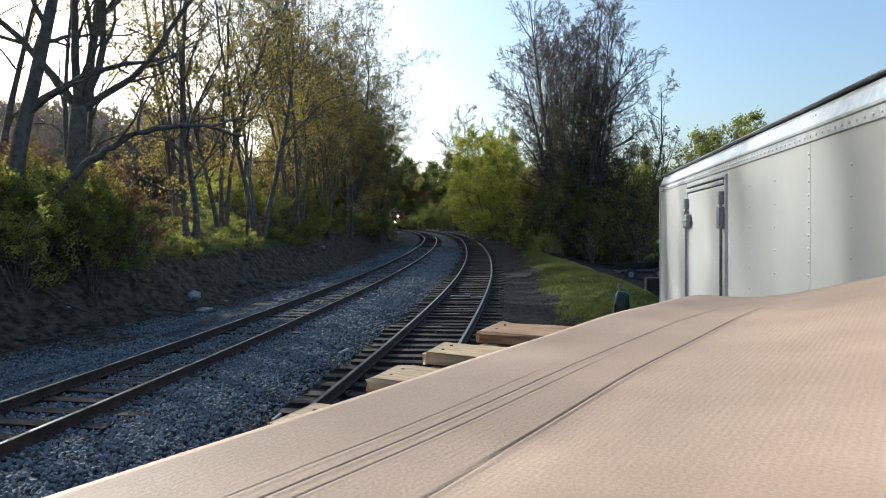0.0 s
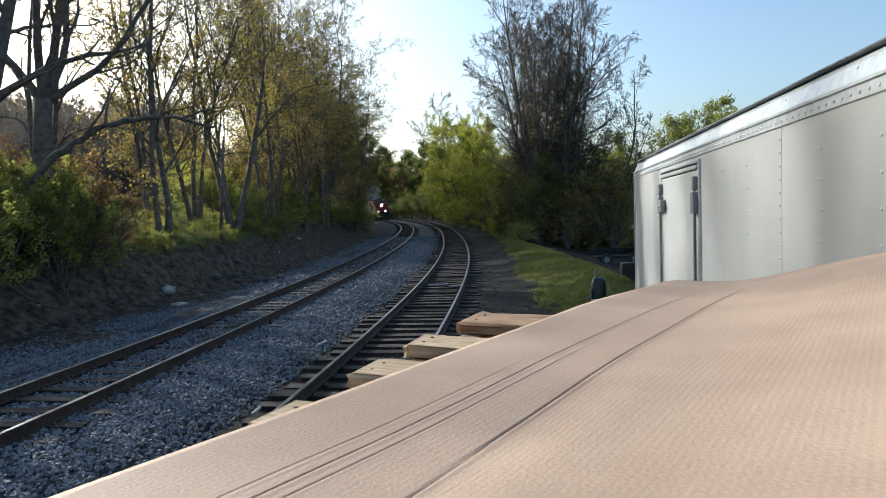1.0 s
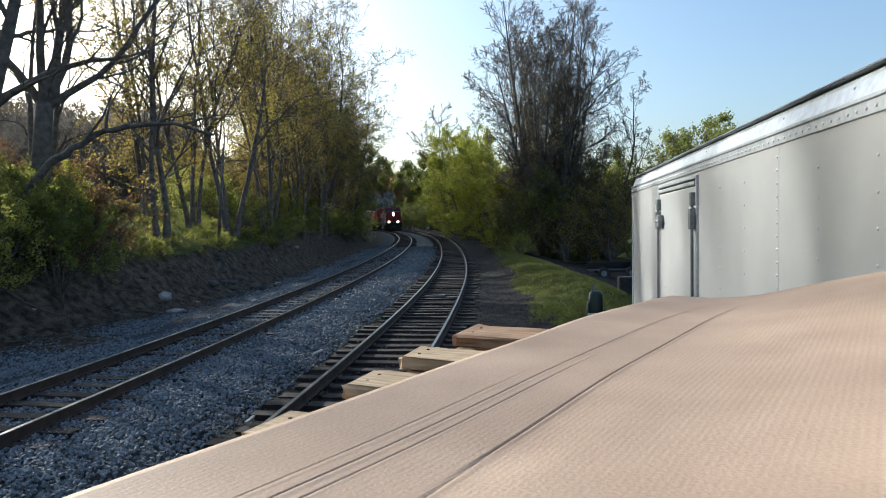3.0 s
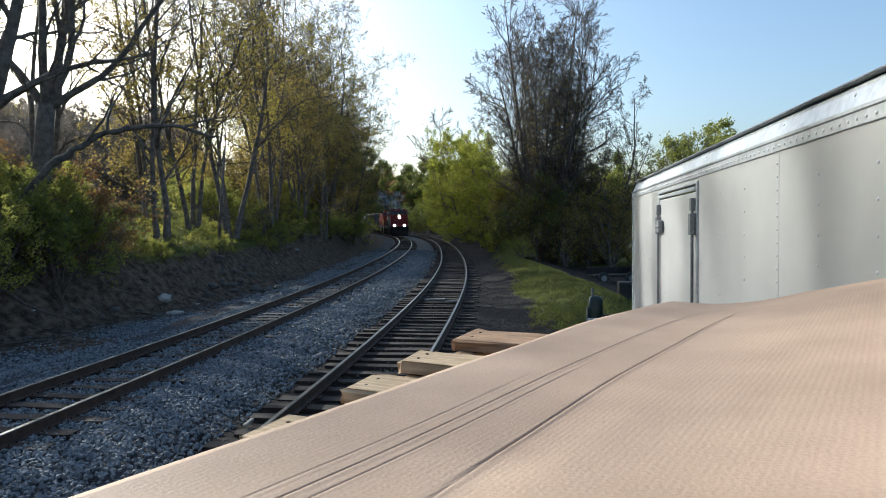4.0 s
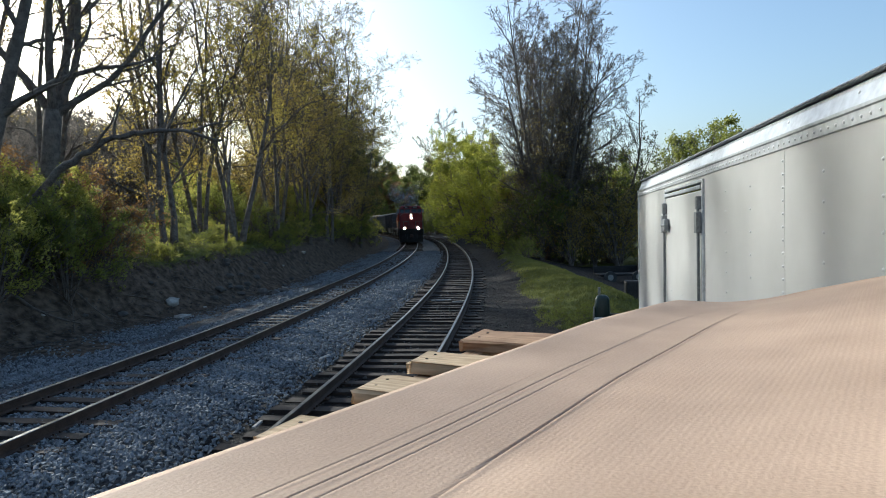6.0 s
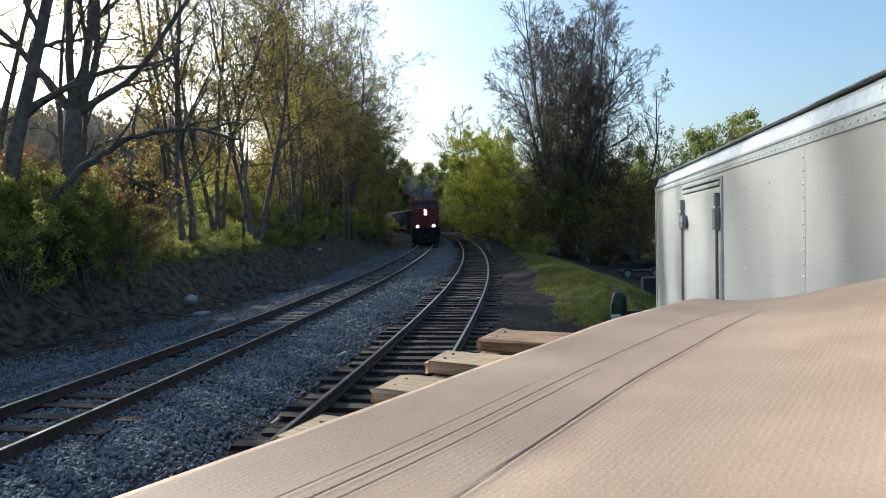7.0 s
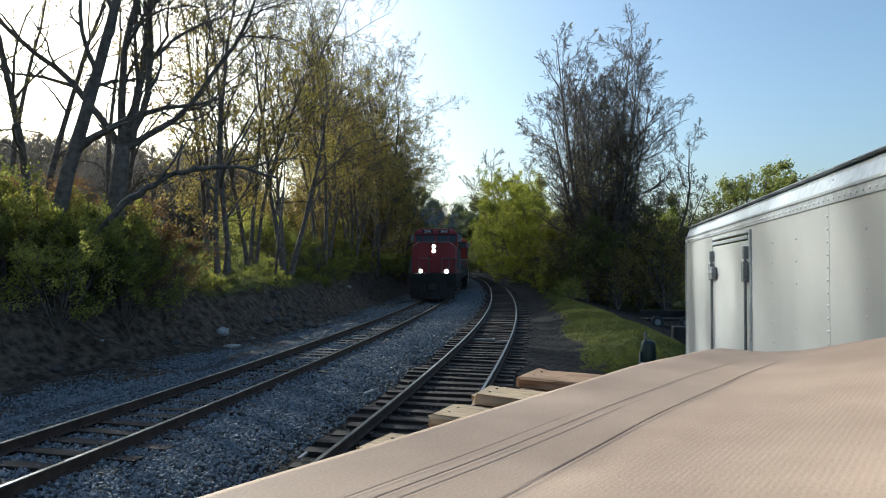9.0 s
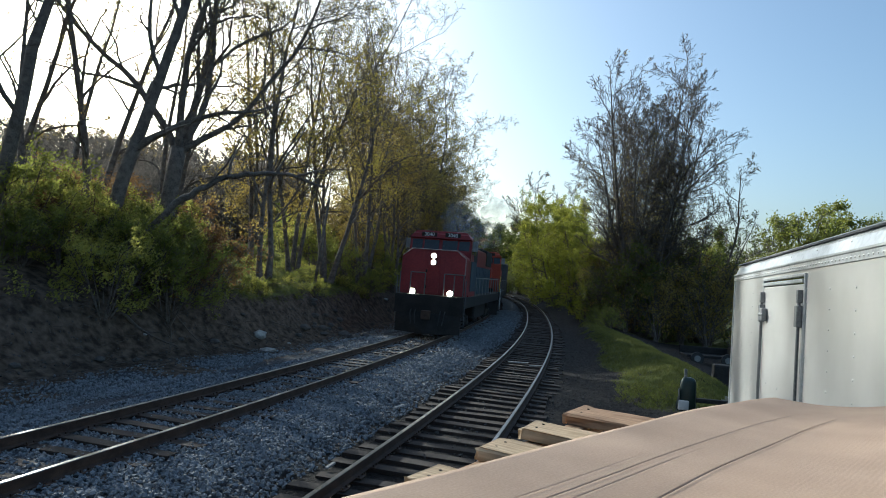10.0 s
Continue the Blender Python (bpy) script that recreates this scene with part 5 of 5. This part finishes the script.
def stick(x, y, length, turn, r, seed):
    w = Wood()
    rnd = random.Random(seed)
    pts, rad = limb(rnd, Vector((0, 0, 0)), Vector((1, 0, 0.04)), length, r, r * 0.4, 6, 0.06, 0)
    w.tube(pts, rad, 6)
    for k in range(3):
        p, d = along(pts, rnd.uniform(0.3, 0.9))
        q, ra = limb(rnd, p, (d + Vector((0, rnd.uniform(-0.8, 0.8), 0.3))).normalized(), length * 0.25, r * 0.4, r * 0.15, 3, 0.1, 0)
        w.tube(q, ra, 4)
    ob = tagged(part("fallen_branch", mesh_of("fallen_branch", w.verts, w.faces, M_TWIG, True), None), "dead fallen branch lying on the bank", "branch", "fallen branches")
    a = radians(turn)
    x1, y1 = x + math.cos(a) * length, y + math.sin(a) * length
    slope = math.degrees(math.atan2(ground_z(x1, y1) - ground_z(x, y), length))
    ob.matrix_basis = pose(x, y, ground_z(x, y) + r, 0, -slope, turn)


for i, (x, y, L, a, r) in enumerate(((-11.0, 17.2, 2.4, -30, 0.05), (-10.6, 18.8, 2.0, -10, 0.03), (-9.0, 20.2, 1.8, 10, 0.03), (-10.2, 15.8, 2.2, -40, 0.04), (-9.6, 20.5, 1.4, 60, 0.02), (-8.8, 23.2, 1.6, 40, 0.025), (-9.8, 17.8, 1.3, 120, 0.02))):
    stick(x, y, L, a, r, 80 + i)


def scrap(x, y, length, width, turn, label):
    bm = B()
    box(bm, -length / 2, length / 2, -width / 2, width / 2, 0, 0.03, 0.006)
    for v in bm.verts:
        v.co.z += 0.02 * math.sin(v.co.x * 6)
    ob = tagged(part("scrap_board", bm, M_ROCK, None), label, "scrap wood", "scraps beside the rails")
    ob.matrix_basis = pose(x, y, 0.012, 0, 0, turn)


scrap(0.55, 21.9, 0.7, 0.12, -12, "pale splintered board lying across the ties")
scrap(1.15, 21.4, 0.5, 0.10, -6, "pale splintered board lying across the ties")
scrap(-2.1, 12.9, 0.30, 0.07, 60, "pale chip of wood on the ballast")
scrap(-2.35, 8.55, 0.22, 0.05, 75, "pale chip of wood on the ballast")


def litter():
    """Dead twigs and stones strewn over the foot of the bank and beside the siding."""
    rnd = random.Random(77)
    w = Wood()
    for _ in range(1500):
        y = rnd.uniform(10, 34)
        x = track_x(y) + toe(y) - rnd.uniform(-1.1, 2.6)
        z = ground_z(x, y) + 0.02
        a = rnd.uniform(0, math.tau)
        d = Vector((math.cos(a), math.sin(a), rnd.uniform(-0.1, 0.35))).normalized()
        L, r = rnd.uniform(0.15, 0.7), rnd.uniform(0.004, 0.011)
        p = Vector((x, y, z))
        w.tube([p, p + d * L * 0.5 + Vector((0, 0, rnd.uniform(-0.02, 0.03))), p + d * L], [r, r * 0.8, r * 0.4], 3)
    tagged(new("dead_twigs", mesh_of("dead_twigs", w.verts, w.faces, M_TWIG)), "dead twigs strewn over the foot of the bank", "twigs", kind="stuff")
    verts, faces = [], []
    for _ in range(5200):
        y = rnd.uniform(9, 38)
        if rnd.random() < 0.45:
            x = track_x(y, SIDING) + rnd.uniform(-1.5, 3.8)
        else:
            x = track_x(y) + toe(y) - rnd.uniform(-1.3, 1.6)
        z = max(ground_z(x, y), -0.03 if abs(x - track_x(y, SIDING)) < 1.4 else -1)
        b, r = len(verts), rnd.uniform(0.012, 0.05)
        q = Euler((rnd.uniform(0, 6), rnd.uniform(0, 6), rnd.uniform(0, 6))).to_matrix()
        for p in stone_verts(rnd, r):
            v = q @ Vector(p)
            verts.append((x + v.x, y + v.y, z + v.z))
        faces += [(b + i, b + j, b + k) for i, j, k in OCT]
    tagged(new("stone_debris", mesh_of("stone_debris", verts, faces, M_DEBRIS)), "small dark stones and clinker strewn beside the tracks", "stones", kind="stuff")


litter()


# ---- cart and wall of the yard ----
def yard():
    e = tagged(empty("old_cart"), "old dark utility cart with small wheels parked under the trees", "cart")
    bm = B()
    box(bm, -1.3, 1.3, -0.6, 0.6, 0.38, 0.50, 0.02)
    box(bm, -1.3, 1.3, 0.52, 0.6, 0.50, 0.85, 0.02)
    box(bm, 1.15, 1.3, -0.6, 0.52, 0.50, 0.95, 0.02)
    part("bed", bm, M_SOOT, e)
    for x in (-0.8, 0.75):
        w = part("wheel", cyl(B(), (x, -0.72, 0.33), (x, -0.60, 0.33), 0.33, n=22), M_BLACK, e)
        part("rim", cyl(B(), (x, -0.735, 0.33), (x, -0.70, 0.33), 0.16, n=18), M_STEEL, w, "pale wheel rim")
    e.matrix_basis = pose(10.6, 34.0, ground_z(10.6, 34.0), 0, 0, 4)
    bm = B()
    box(bm, 0, 3.4, -0.2, 0.2, -0.3, 0.75, 0.05)
    w = tagged(part("retaining_wall", bm, M_SHADED_WALL, None), "low concrete retaining wall beside the drive, coloured dark as in shade", "wall")
    w.matrix_basis = pose(6.9, 21.6, ground_z(6.9, 21.6) - 0.25, 0, 0, -6)


# The wall's shade is put into this near-black colour.
M_SHADED_WALL = mat("concrete_painted_in_shade", (0.018, 0.016, 0.014), (0.05, 0.045, 0.04), 3, 0.9, 0, 0.5, 30)
yard()


# ---- train ----
def letters(text, size, depth=0.004):
    cu = bpy.data.curves.new("lettering", "FONT")
    cu.body, cu.size, cu.extrude, cu.align_x, cu.align_y = text, size, depth, "CENTER", "CENTER"
    ob = new("lettering", cu)
    me = bpy.data.meshes.new_from_object(ob)
    bpy.data.objects.remove(ob)
    me.materials.append(M_WHITE)
    return me


def bogie(parent, y, n_axles=2):
    bm = B()
    for x in (-1.0, 1.0):
        box(bm, x - 0.09, x + 0.09, y - 1.75, y + 1.75, 0.42, 0.72, 0.04)
        for k in range(n_axles):
            yy = y - 1.15 + 2.3 * k
            box(bm, x - 0.14, x + 0.14, yy - 0.2, yy + 0.2, 0.3, 0.66, 0.03)
            cyl(bm, (x, yy + 0.45, 0.3), (x, yy + 0.45, 0.75), 0.11, n=10)
    box(bm, -0.95, 0.95, y - 0.3, y + 0.3, 0.5, 0.95, 0.03)
    b = part("bogie", bm, M_SOOT, parent)
    for k in range(n_axles):
        yy = y - 1.15 + 2.3 * k
        for x in (-0.78, 0.68):
            part("wheel", cyl(B(), (x, yy, 0.48), (x + 0.11, yy, 0.48), 0.48, n=26), M_RAIL_SIDE, b)


def locomotive(label, paint, wide, side, number):
    """Local y ahead, front at y = 8.9, rail top at z = 0."""
    e = tagged(empty("locomotive"), label, "locomotive", "train")
    F = 8.9
    bm = B()
    box(bm, -1.5, 1.5, -F, F - 0.4, 1.25, 1.76, 0.03)
    part("frame", bm, M_SOOT, e)
    # pilot with plough
    bm = B()
    prism(bm, [(F - 0.4, 0.95), (F - 0.05, 0.95), (F - 0.05, 1.76), (F - 0.4, 1.76)], -1.5, 1.5)
    for s in (-1, 1):
        a = [bm.verts.new(p) for p in ((0, F + 0.35, 0.12), (s * 1.42, F - 0.05, 0.14), (s * 1.42, F - 0.10, 0.98), (0, F + 0.0, 0.98))]
        b = [bm.verts.new(p) for p in ((0, F + 0.27, 0.12), (s * 1.42, F - 0.15, 0.14), (s * 1.42, F - 0.2, 0.98), (0, F - 0.1, 0.98))]
        bm.faces.new(a), bm.faces.new(b[::-1])
        for i in range(4):
            bm.faces.new((a[i], b[i], b[(i + 1) % 4], a[(i + 1) % 4]))
    bmesh.ops.recalc_face_normals(bm, faces=bm.faces[:])
    part("pilot", bm, M_SOOT, e, "sooty black snow plough pilot")
    bm = B()
    box(bm, -0.12, 0.12, F, F + 0.45, 0.82, 1.05, 0.03)
    box(bm, -0.2, 0.2, F + 0.32, F + 0.52, 0.74, 1.12, 0.04)
    part("coupler", bm, M_RAIL_SIDE, e)
    for x in (-0.55, -0.75, 0.55, 0.75):
        bm = B()
        cyl(bm, (x, F - 0.05, 1.1), (x, F + 0.12, 0.95), 0.025, n=8)
        cyl(bm, (x, F + 0.12, 0.95), (x * 0.9, F + 0.16, 0.5), 0.025, n=8)
        part("air_hose", bm, M_BLACK, e)
    # nose and cab
    w = 1.45 if wide else 1.42
    nose_w = 1.45 if wide else 0.8
    n0, n1 = F - 0.55, F - 2.0
    out = [(-nose_w, 1.77), (nose_w, 1.77), (nose_w, 3.45), (nose_w - 0.42, 3.78), (-nose_w + 0.42, 3.78), (-nose_w, 3.45)]
    bm = B()
    a = [bm.verts.new((x, n0 - (0.10 if z > 3 else 0.0), z)) for x, z in out]
    b = [bm.verts.new((x, n1, z)) for x, z in out]
    bm.faces.new(a), bm.faces.new(b[::-1])
    for i in range(6):
        bm.faces.new((a[i], b[i], b[(i + 1) % 6], a[(i + 1) % 6]))
    bmesh.ops.recalc_face_normals(bm, faces=bm.faces[:])
    bmesh.ops.bevel(bm, geom=bm.edges[:], offset=0.05, segments=2, affect="EDGES")
    nose = part("nose", bm, paint, e)
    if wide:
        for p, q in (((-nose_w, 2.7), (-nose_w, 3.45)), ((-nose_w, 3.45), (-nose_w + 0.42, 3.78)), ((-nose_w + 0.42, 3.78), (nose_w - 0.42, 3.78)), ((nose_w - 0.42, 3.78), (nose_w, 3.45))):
            part("edge_highlight", cyl(B(), (p[0] * 0.985, n0 - 0.085, p[1] - 0.01), (q[0] * 0.985, n0 - 0.085, q[1] - 0.01), 0.022, n=6), M_EDGE_LIGHT, nose, "pale strip painting the sky-lit edge of the nose")
    bm = B()
    box(bm, -0.28, 0.28, n0 - 0.02, n0 + 0.02, 1.85, 3.1, 0.015)
    part("nose_door", bm, paint, nose)
    bm = B()
    for z in (2.05, 2.75):
        box(bm, 0.25, 0.33, n0 + 0.01, n0 + 0.035, z, z + 0.12, 0.005)
    part("door_hinge", bm, M_SOOT, nose)
    c0, c1 = F - 1.95, F - 4.4
    bm = prism(B(), [(c0, 1.66), (c0, 3.78), (c0 - 0.12, 4.34), (c0 + 0.06, 4.36), (c0 - 0.02, 4.66), (c0 - 0.3, 4.72), (c1, 4.72), (c1, 1.66)], -w, w)
    for v in bm.verts:
        if v.co.z > 4.4:
            v.co.x *= 0.82
    bmesh.ops.bevel(bm, geom=[ed for ed in bm.edges if abs(ed.verts[0].co.z - ed.verts[1].co.z) < 0.02 and ed.verts[0].co.z > 4.6], offset=0.12, segments=3, affect="EDGES")
    cab = part("cab", bm, paint, e)
    for x0, x1 in ((-1.34, -0.86), (-0.78, -0.08), (0.08, 0.78), (0.86, 1.34)):
        bm = B()
        a = [bm.verts.new(p) for p in ((x0, c0 + 0.012, 3.84), (x1, c0 + 0.012, 3.84), (x1, c0 - 0.09, 4.28), (x0, c0 - 0.09, 4.28))]
        b = [bm.verts.new(v.co + Vector((0, -0.03, 0))) for v in a]
        bm.faces.new(a), bm.faces.new(b[::-1])
        for i in range(4):
            bm.faces.new((a[i], b[i], b[(i + 1) % 4], a[(i + 1) % 4]))
        bmesh.ops.recalc_face_normals(bm, faces=bm.faces[:])
        part("windscreen", bm, M_GLASS_DARK, cab)
    for s in (-1, 1):
        for y0, y1 in ((c0 - 0.35, c0 - 1.0), (c0 - 1.15, c0 - 1.85)):
            bm = B()
            box(bm, min(s * w, s * (w + 0.012)), max(s * w, s * (w + 0.012)), y1, y0, 3.72, 4.3, 0.004)
            part("side_window", bm, M_GLASS_DARK, cab)
        bm = B()
        box(bm, min(s * w, s * (w + 0.25)), max(s * w, s * (w + 0.25)), c0 - 0.3, c0 - 0.26, 3.85, 4.3, 0.004)
        part("cab_mirror", bm, M_STEEL, cab)
        bm = B()
        box(bm, min(s * w, s * (w + 0.01)), max(s * w, s * (w + 0.01)), c1 + 0.15, c0 - 0.3, 2.0, 3.4, 0.004)
        part("side_patch", bm, side, cab)
        bm = B()
        box(bm, s * 0.55 - 0.36, s * 0.55 + 0.36, c0 - 0.0, c0 + 0.045, 4.40, 4.62, 0.01)
        nb = part("number_board", bm, M_SOOT, cab, "black number board with pale figures")
        if number:
            t = part("figures", letters(number, 0.24), None, nb)
            t.matrix_basis = pose(s * 0.55, c0 + 0.05, 4.51, 90, 0, 180)
    # lamps
    for z in (3.48, 3.20):
        h = part("headlight", cyl(B(), (0, n0 - 0.06, z), (0, n0 + 0.05, z), 0.125, n=20), M_SOOT, nose)
        if number:
            part("lens", cyl(B(), (0, n0 + 0.05, z), (0, n0 + 0.058, z), 0.108, n=20), M_LAMP, h, "glowing headlight lens")
    for x in (-0.84, 0.84):
        h = part("ditch_light", cyl(B(), (x, n0 - 0.02, 1.88), (x, n0 + 0.12, 1.88), 0.145, n=20), M_SOOT, nose)
        if number:
            part("lens", cyl(B(), (x, n0 + 0.12, 1.88), (x, n0 + 0.128, 1.88), 0.118, n=20), M_LAMP, h, "glowing ditch light lens")
    # front handrails and steps
    for x in (-1.42, -1.0, -0.55, 0.30, 0.95, 1.42):
        part("handrail_post", cyl(B(), (x, F - 0.42, 1.6), (x, F - 0.42, 2.72), 0.024, n=8), M_HOPPER, e)
    for x0, x1 in ((-1.42, -0.55), (0.30, 0.95)):
        part("handrail", cyl(B(), (x0, F - 0.42, 2.72), (x1, F - 0.42, 2.72), 0.024, n=8), M_HOPPER, e)
    for s in (-1, 1):
        for z in (0.42, 0.72, 1.02, 1.32):
            part("step", box(B(), min(s * 1.1, s * 1.55), max(s * 1.1, s * 1.55), F - 0.75, F - 0.42, z, z + 0.04, 0.008), M_SOOT, e)
        part("grab_iron", cyl(B(), (s * 1.53, F - 0.38, 0.5), (s * 1.53, F - 0.38, 2.5), 0.022, n=8), M_HOPPER, e)
    if not number:
        for s in (-1, 1):
            part("step_panel", box(B(), min(s * 1.46, s * 1.5), max(s * 1.46, s * 1.5), F - 1.7, F - 0.5, 1.78, 2.9, 0.01), M_YELLOW, e, "yellow painted panel by the steps")
            part("grab_iron", cyl(B(), (s * 1.54, F - 0.45, 0.5), (s * 1.54, F - 0.45, 2.0), 0.035, n=8), M_WHITE, e, "white painted grab iron")
    # long hood
    bm = B()
    box(bm, -0.92, 0.92, -F + 1.0, c1, 1.62, 4.3, 0.1)
    hood = part("long_hood", bm, paint, e)
    for k in range(16):
        y = -F + 1.4 + k * 0.7
        for s in (-1, 1):
            part("engine_door", box(B(), min(s * 0.92, s * 0.945), max(s * 0.92, s * 0.945), y, y + 0.6, 1.75, 3.3, 0.01), side, hood)
    for y0, y1 in ((-F + 1.3, -F + 4.4), (0.5, 2.6)):
        part("radiator_grille", box(B(), -0.98, 0.98, y0, y1, 3.45, 4.42, 0.05), M_SOOT, hood)
    for y in (-F + 2.1, -F + 3.5):
        part("roof_fan", cyl(B(), (0, y, 4.4), (0, y, 4.58), 0.62, n=24), M_SOOT, hood)
    bm = B()
    box(bm, -0.3, 0.3, -0.6, 0.4, 4.28, 4.55, 0.05)
    part("exhaust_stack", bm, M_SOOT, hood)
    for s in (-1, 1):
        for k in range(9):
            y = -F + 0.8 + k * 1.55
            part("handrail_post", cyl(B(), (s * 1.46, y, 1.6), (s * 1.46, y, 2.65), 0.02, n=6), M_STEEL, e)
        part("handrail", cyl(B(), (s * 1.46, -F + 0.8, 2.65), (s * 1.46, c1, 2.65), 0.02, n=6), M_STEEL, e)
    bm = B()
    box(bm, -1.25, 1.25, -2.6, 2.6, 0.45, 1.24, 0.12)
    part("fuel_tank", bm, M_SOOT, e)
    bogie(e, 5.4), bogie(e, -5.4)
    return e


def hopper_car():
    e = tagged(empty("freight_car"), "weathered grey covered hopper freight car", "freight car", "train")
    bm = B()
    box(bm, -1.5, 1.5, -7.6, 7.6, 1.6, 4.35, 0.15)
    part("body", bm, M_HOPPER, e)
    for k in range(14):
        y = -7.4 + k * 1.135
        for s in (-1, 1):
            bm = B()
            box(bm, min(s * 1.5, s * 1.58), max(s * 1.5, s * 1.58), y - 0.05, y + 0.05, 1.55, 4.2, 0.01)
            part("rib", bm, M_HOPPER, e)
    bm = B()
    box(bm, -0.6, 0.6, -7.3, 7.3, 4.35, 4.5, 0.03)
    part("roof_walk", bm, M_STEEL, e)
    bm = B()
    for y in (-4, 0, 4):
        prism(bm, [(y - 1.7, 1.6), (y + 1.7, 1.6), (y + 0.5, 0.6), (y - 0.5, 0.6)], -1.2, 1.2)
    part("hopper_chute", bm, M_HOPPER, e)
    bm = B()
    box(bm, -0.3, 0.3, -8.2, 8.2, 1.05, 1.35, 0.03)
    part("centre_sill", bm, M_SOOT, e)
    bogie(e, 6.0), bogie(e, -6.0)
    return e


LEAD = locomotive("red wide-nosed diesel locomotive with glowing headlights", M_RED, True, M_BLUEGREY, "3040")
SECOND = locomotive("orange-red diesel locomotive coupled behind the leading one", M_ORANGE, False, M_ORANGE, "")
CARS = [hopper_car()]
for _ in range(3):
    CARS.append(copy_thing(CARS[0], pose(0, 0, 0)))


def smoke():
    """A few thin puffs over the stack; each is one clear shell with patchy haze."""
    m = bpy.data.materials.new("thin_exhaust_haze")
    m.use_nodes = True
    n, l = m.node_tree.nodes, m.node_tree.links
    out, mix, tr = n["Material Output"], n.new("ShaderNodeMixShader"), n.new("ShaderNodeBsdfTransparent")
    df, tl, both = n.new("ShaderNodeBsdfDiffuse"), n.new("ShaderNodeBsdfTranslucent"), n.new("ShaderNodeMixShader")
    for s in (df, tl):
        s.inputs[0].default_value = (0.22, 0.26, 0.32, 1)
    co, nz, mr = n.new("ShaderNodeTexCoord"), n.new("ShaderNodeTexNoise"), n.new("ShaderNodeMapRange")
    nz.inputs["Scale"].default_value, nz.inputs["Detail"].default_value = 1.1, 6
    l.new(co.outputs["Object"], nz.inputs["Vector"])
    mr.inputs["From Min"].default_value, mr.inputs["From Max"].default_value = 0.35, 0.7
    mr.inputs["To Min"].default_value, mr.inputs["To Max"].default_value = 0.0, 0.30
    l.new(nz.outputs["Fac"], mr.inputs["Value"])
    l.new(df.outputs[0], both.inputs[1]), l.new(tl.outputs[0], both.inputs[2])
    l.new(mr.outputs[0], mix.inputs[0]), l.new(tr.outputs[0], mix.inputs[1]), l.new(both.outputs[0], mix.inputs[2]), l.new(mix.outputs[0], out.inputs[0])
    e = tagged(empty("exhaust_smoke"), "thin grey-blue diesel smoke drifting over the locomotive", "smoke")
    rnd = random.Random(6)
    for k in range(9):
        f = k / 8
        x, y, z, r = rnd.gauss(0, 0.25 + 1.1 * f), -10.0 * f + rnd.gauss(0, 0.5), 0.5 + 3.0 * f ** 0.8 + rnd.gauss(0, 0.4 * f), 0.5 + 0.9 * f * rnd.uniform(0.7, 1.2)
        bm = B()
        bmesh.ops.create_icosphere(bm, subdivisions=4, radius=r)
        for v in bm.verts:
            v.co *= 1 + 0.45 * noise.noise(v.co * (1.3 / r) + Vector((k * 7, 0, 0))) + 0.15 * noise.noise(v.co * (4 / r) + Vector((k * 3, 5, 0)))
        ob = part("puff", bm, m, e, "", True)
        ob.matrix_basis = pose(x, y, z)
    return e


SMOKE = smoke()

# travel of the train: speed, and the lead's nose at the clip's end
SPEED, NOSE_END = 13.2, 26.9


def on_line(dist):
    """y at a way of dist metres up the line from y = 0."""
    y, left = 0.0, dist
    while left > 0:
        s = min(0.5, left)
        y += s * math.cos(heading(y))
        left -= s
    return y


def arc(y_end):
    d, y = 0.0, 0.0
    while y < y_end:
        d += 0.5 / math.cos(heading(y))
        y += 0.5
    return d


START = arc(NOSE_END)


def car_pose(t, back, half, z=HEAD - 0.004):
    """Where a car is whose middle runs `back` metres behind the lead's nose, with its bogies half metres off the middle."""
    d = START + SPEED * (10.0 - t) + back
    ya, yb = on_line(d - half), on_line(d + half)
    a, b = Vector((track_x(ya), ya, z)), Vector((track_x(yb), yb, z))
    m = (a + b) / 2
    v = a - b
    return pose(m.x, m.y, m.z, 0, 0, math.degrees(math.atan2(-v.x, v.y)))


def motions():
    times = [k * 0.5 for k in range(21)]
    run = [(LEAD, 8.9, 5.4), (SECOND, 27.6, 5.4)] + [(c, 45.3 + 16.9 * k, 6.0) for k, c in enumerate(CARS)]
    for ob, back, half in run:
        walk(ob, [(t, car_pose(t, back, half)) for t in times])
    walk(SMOKE, [(t, car_pose(t, 9.5, 5.4, HEAD + 3.7)) for t in times])


motions()
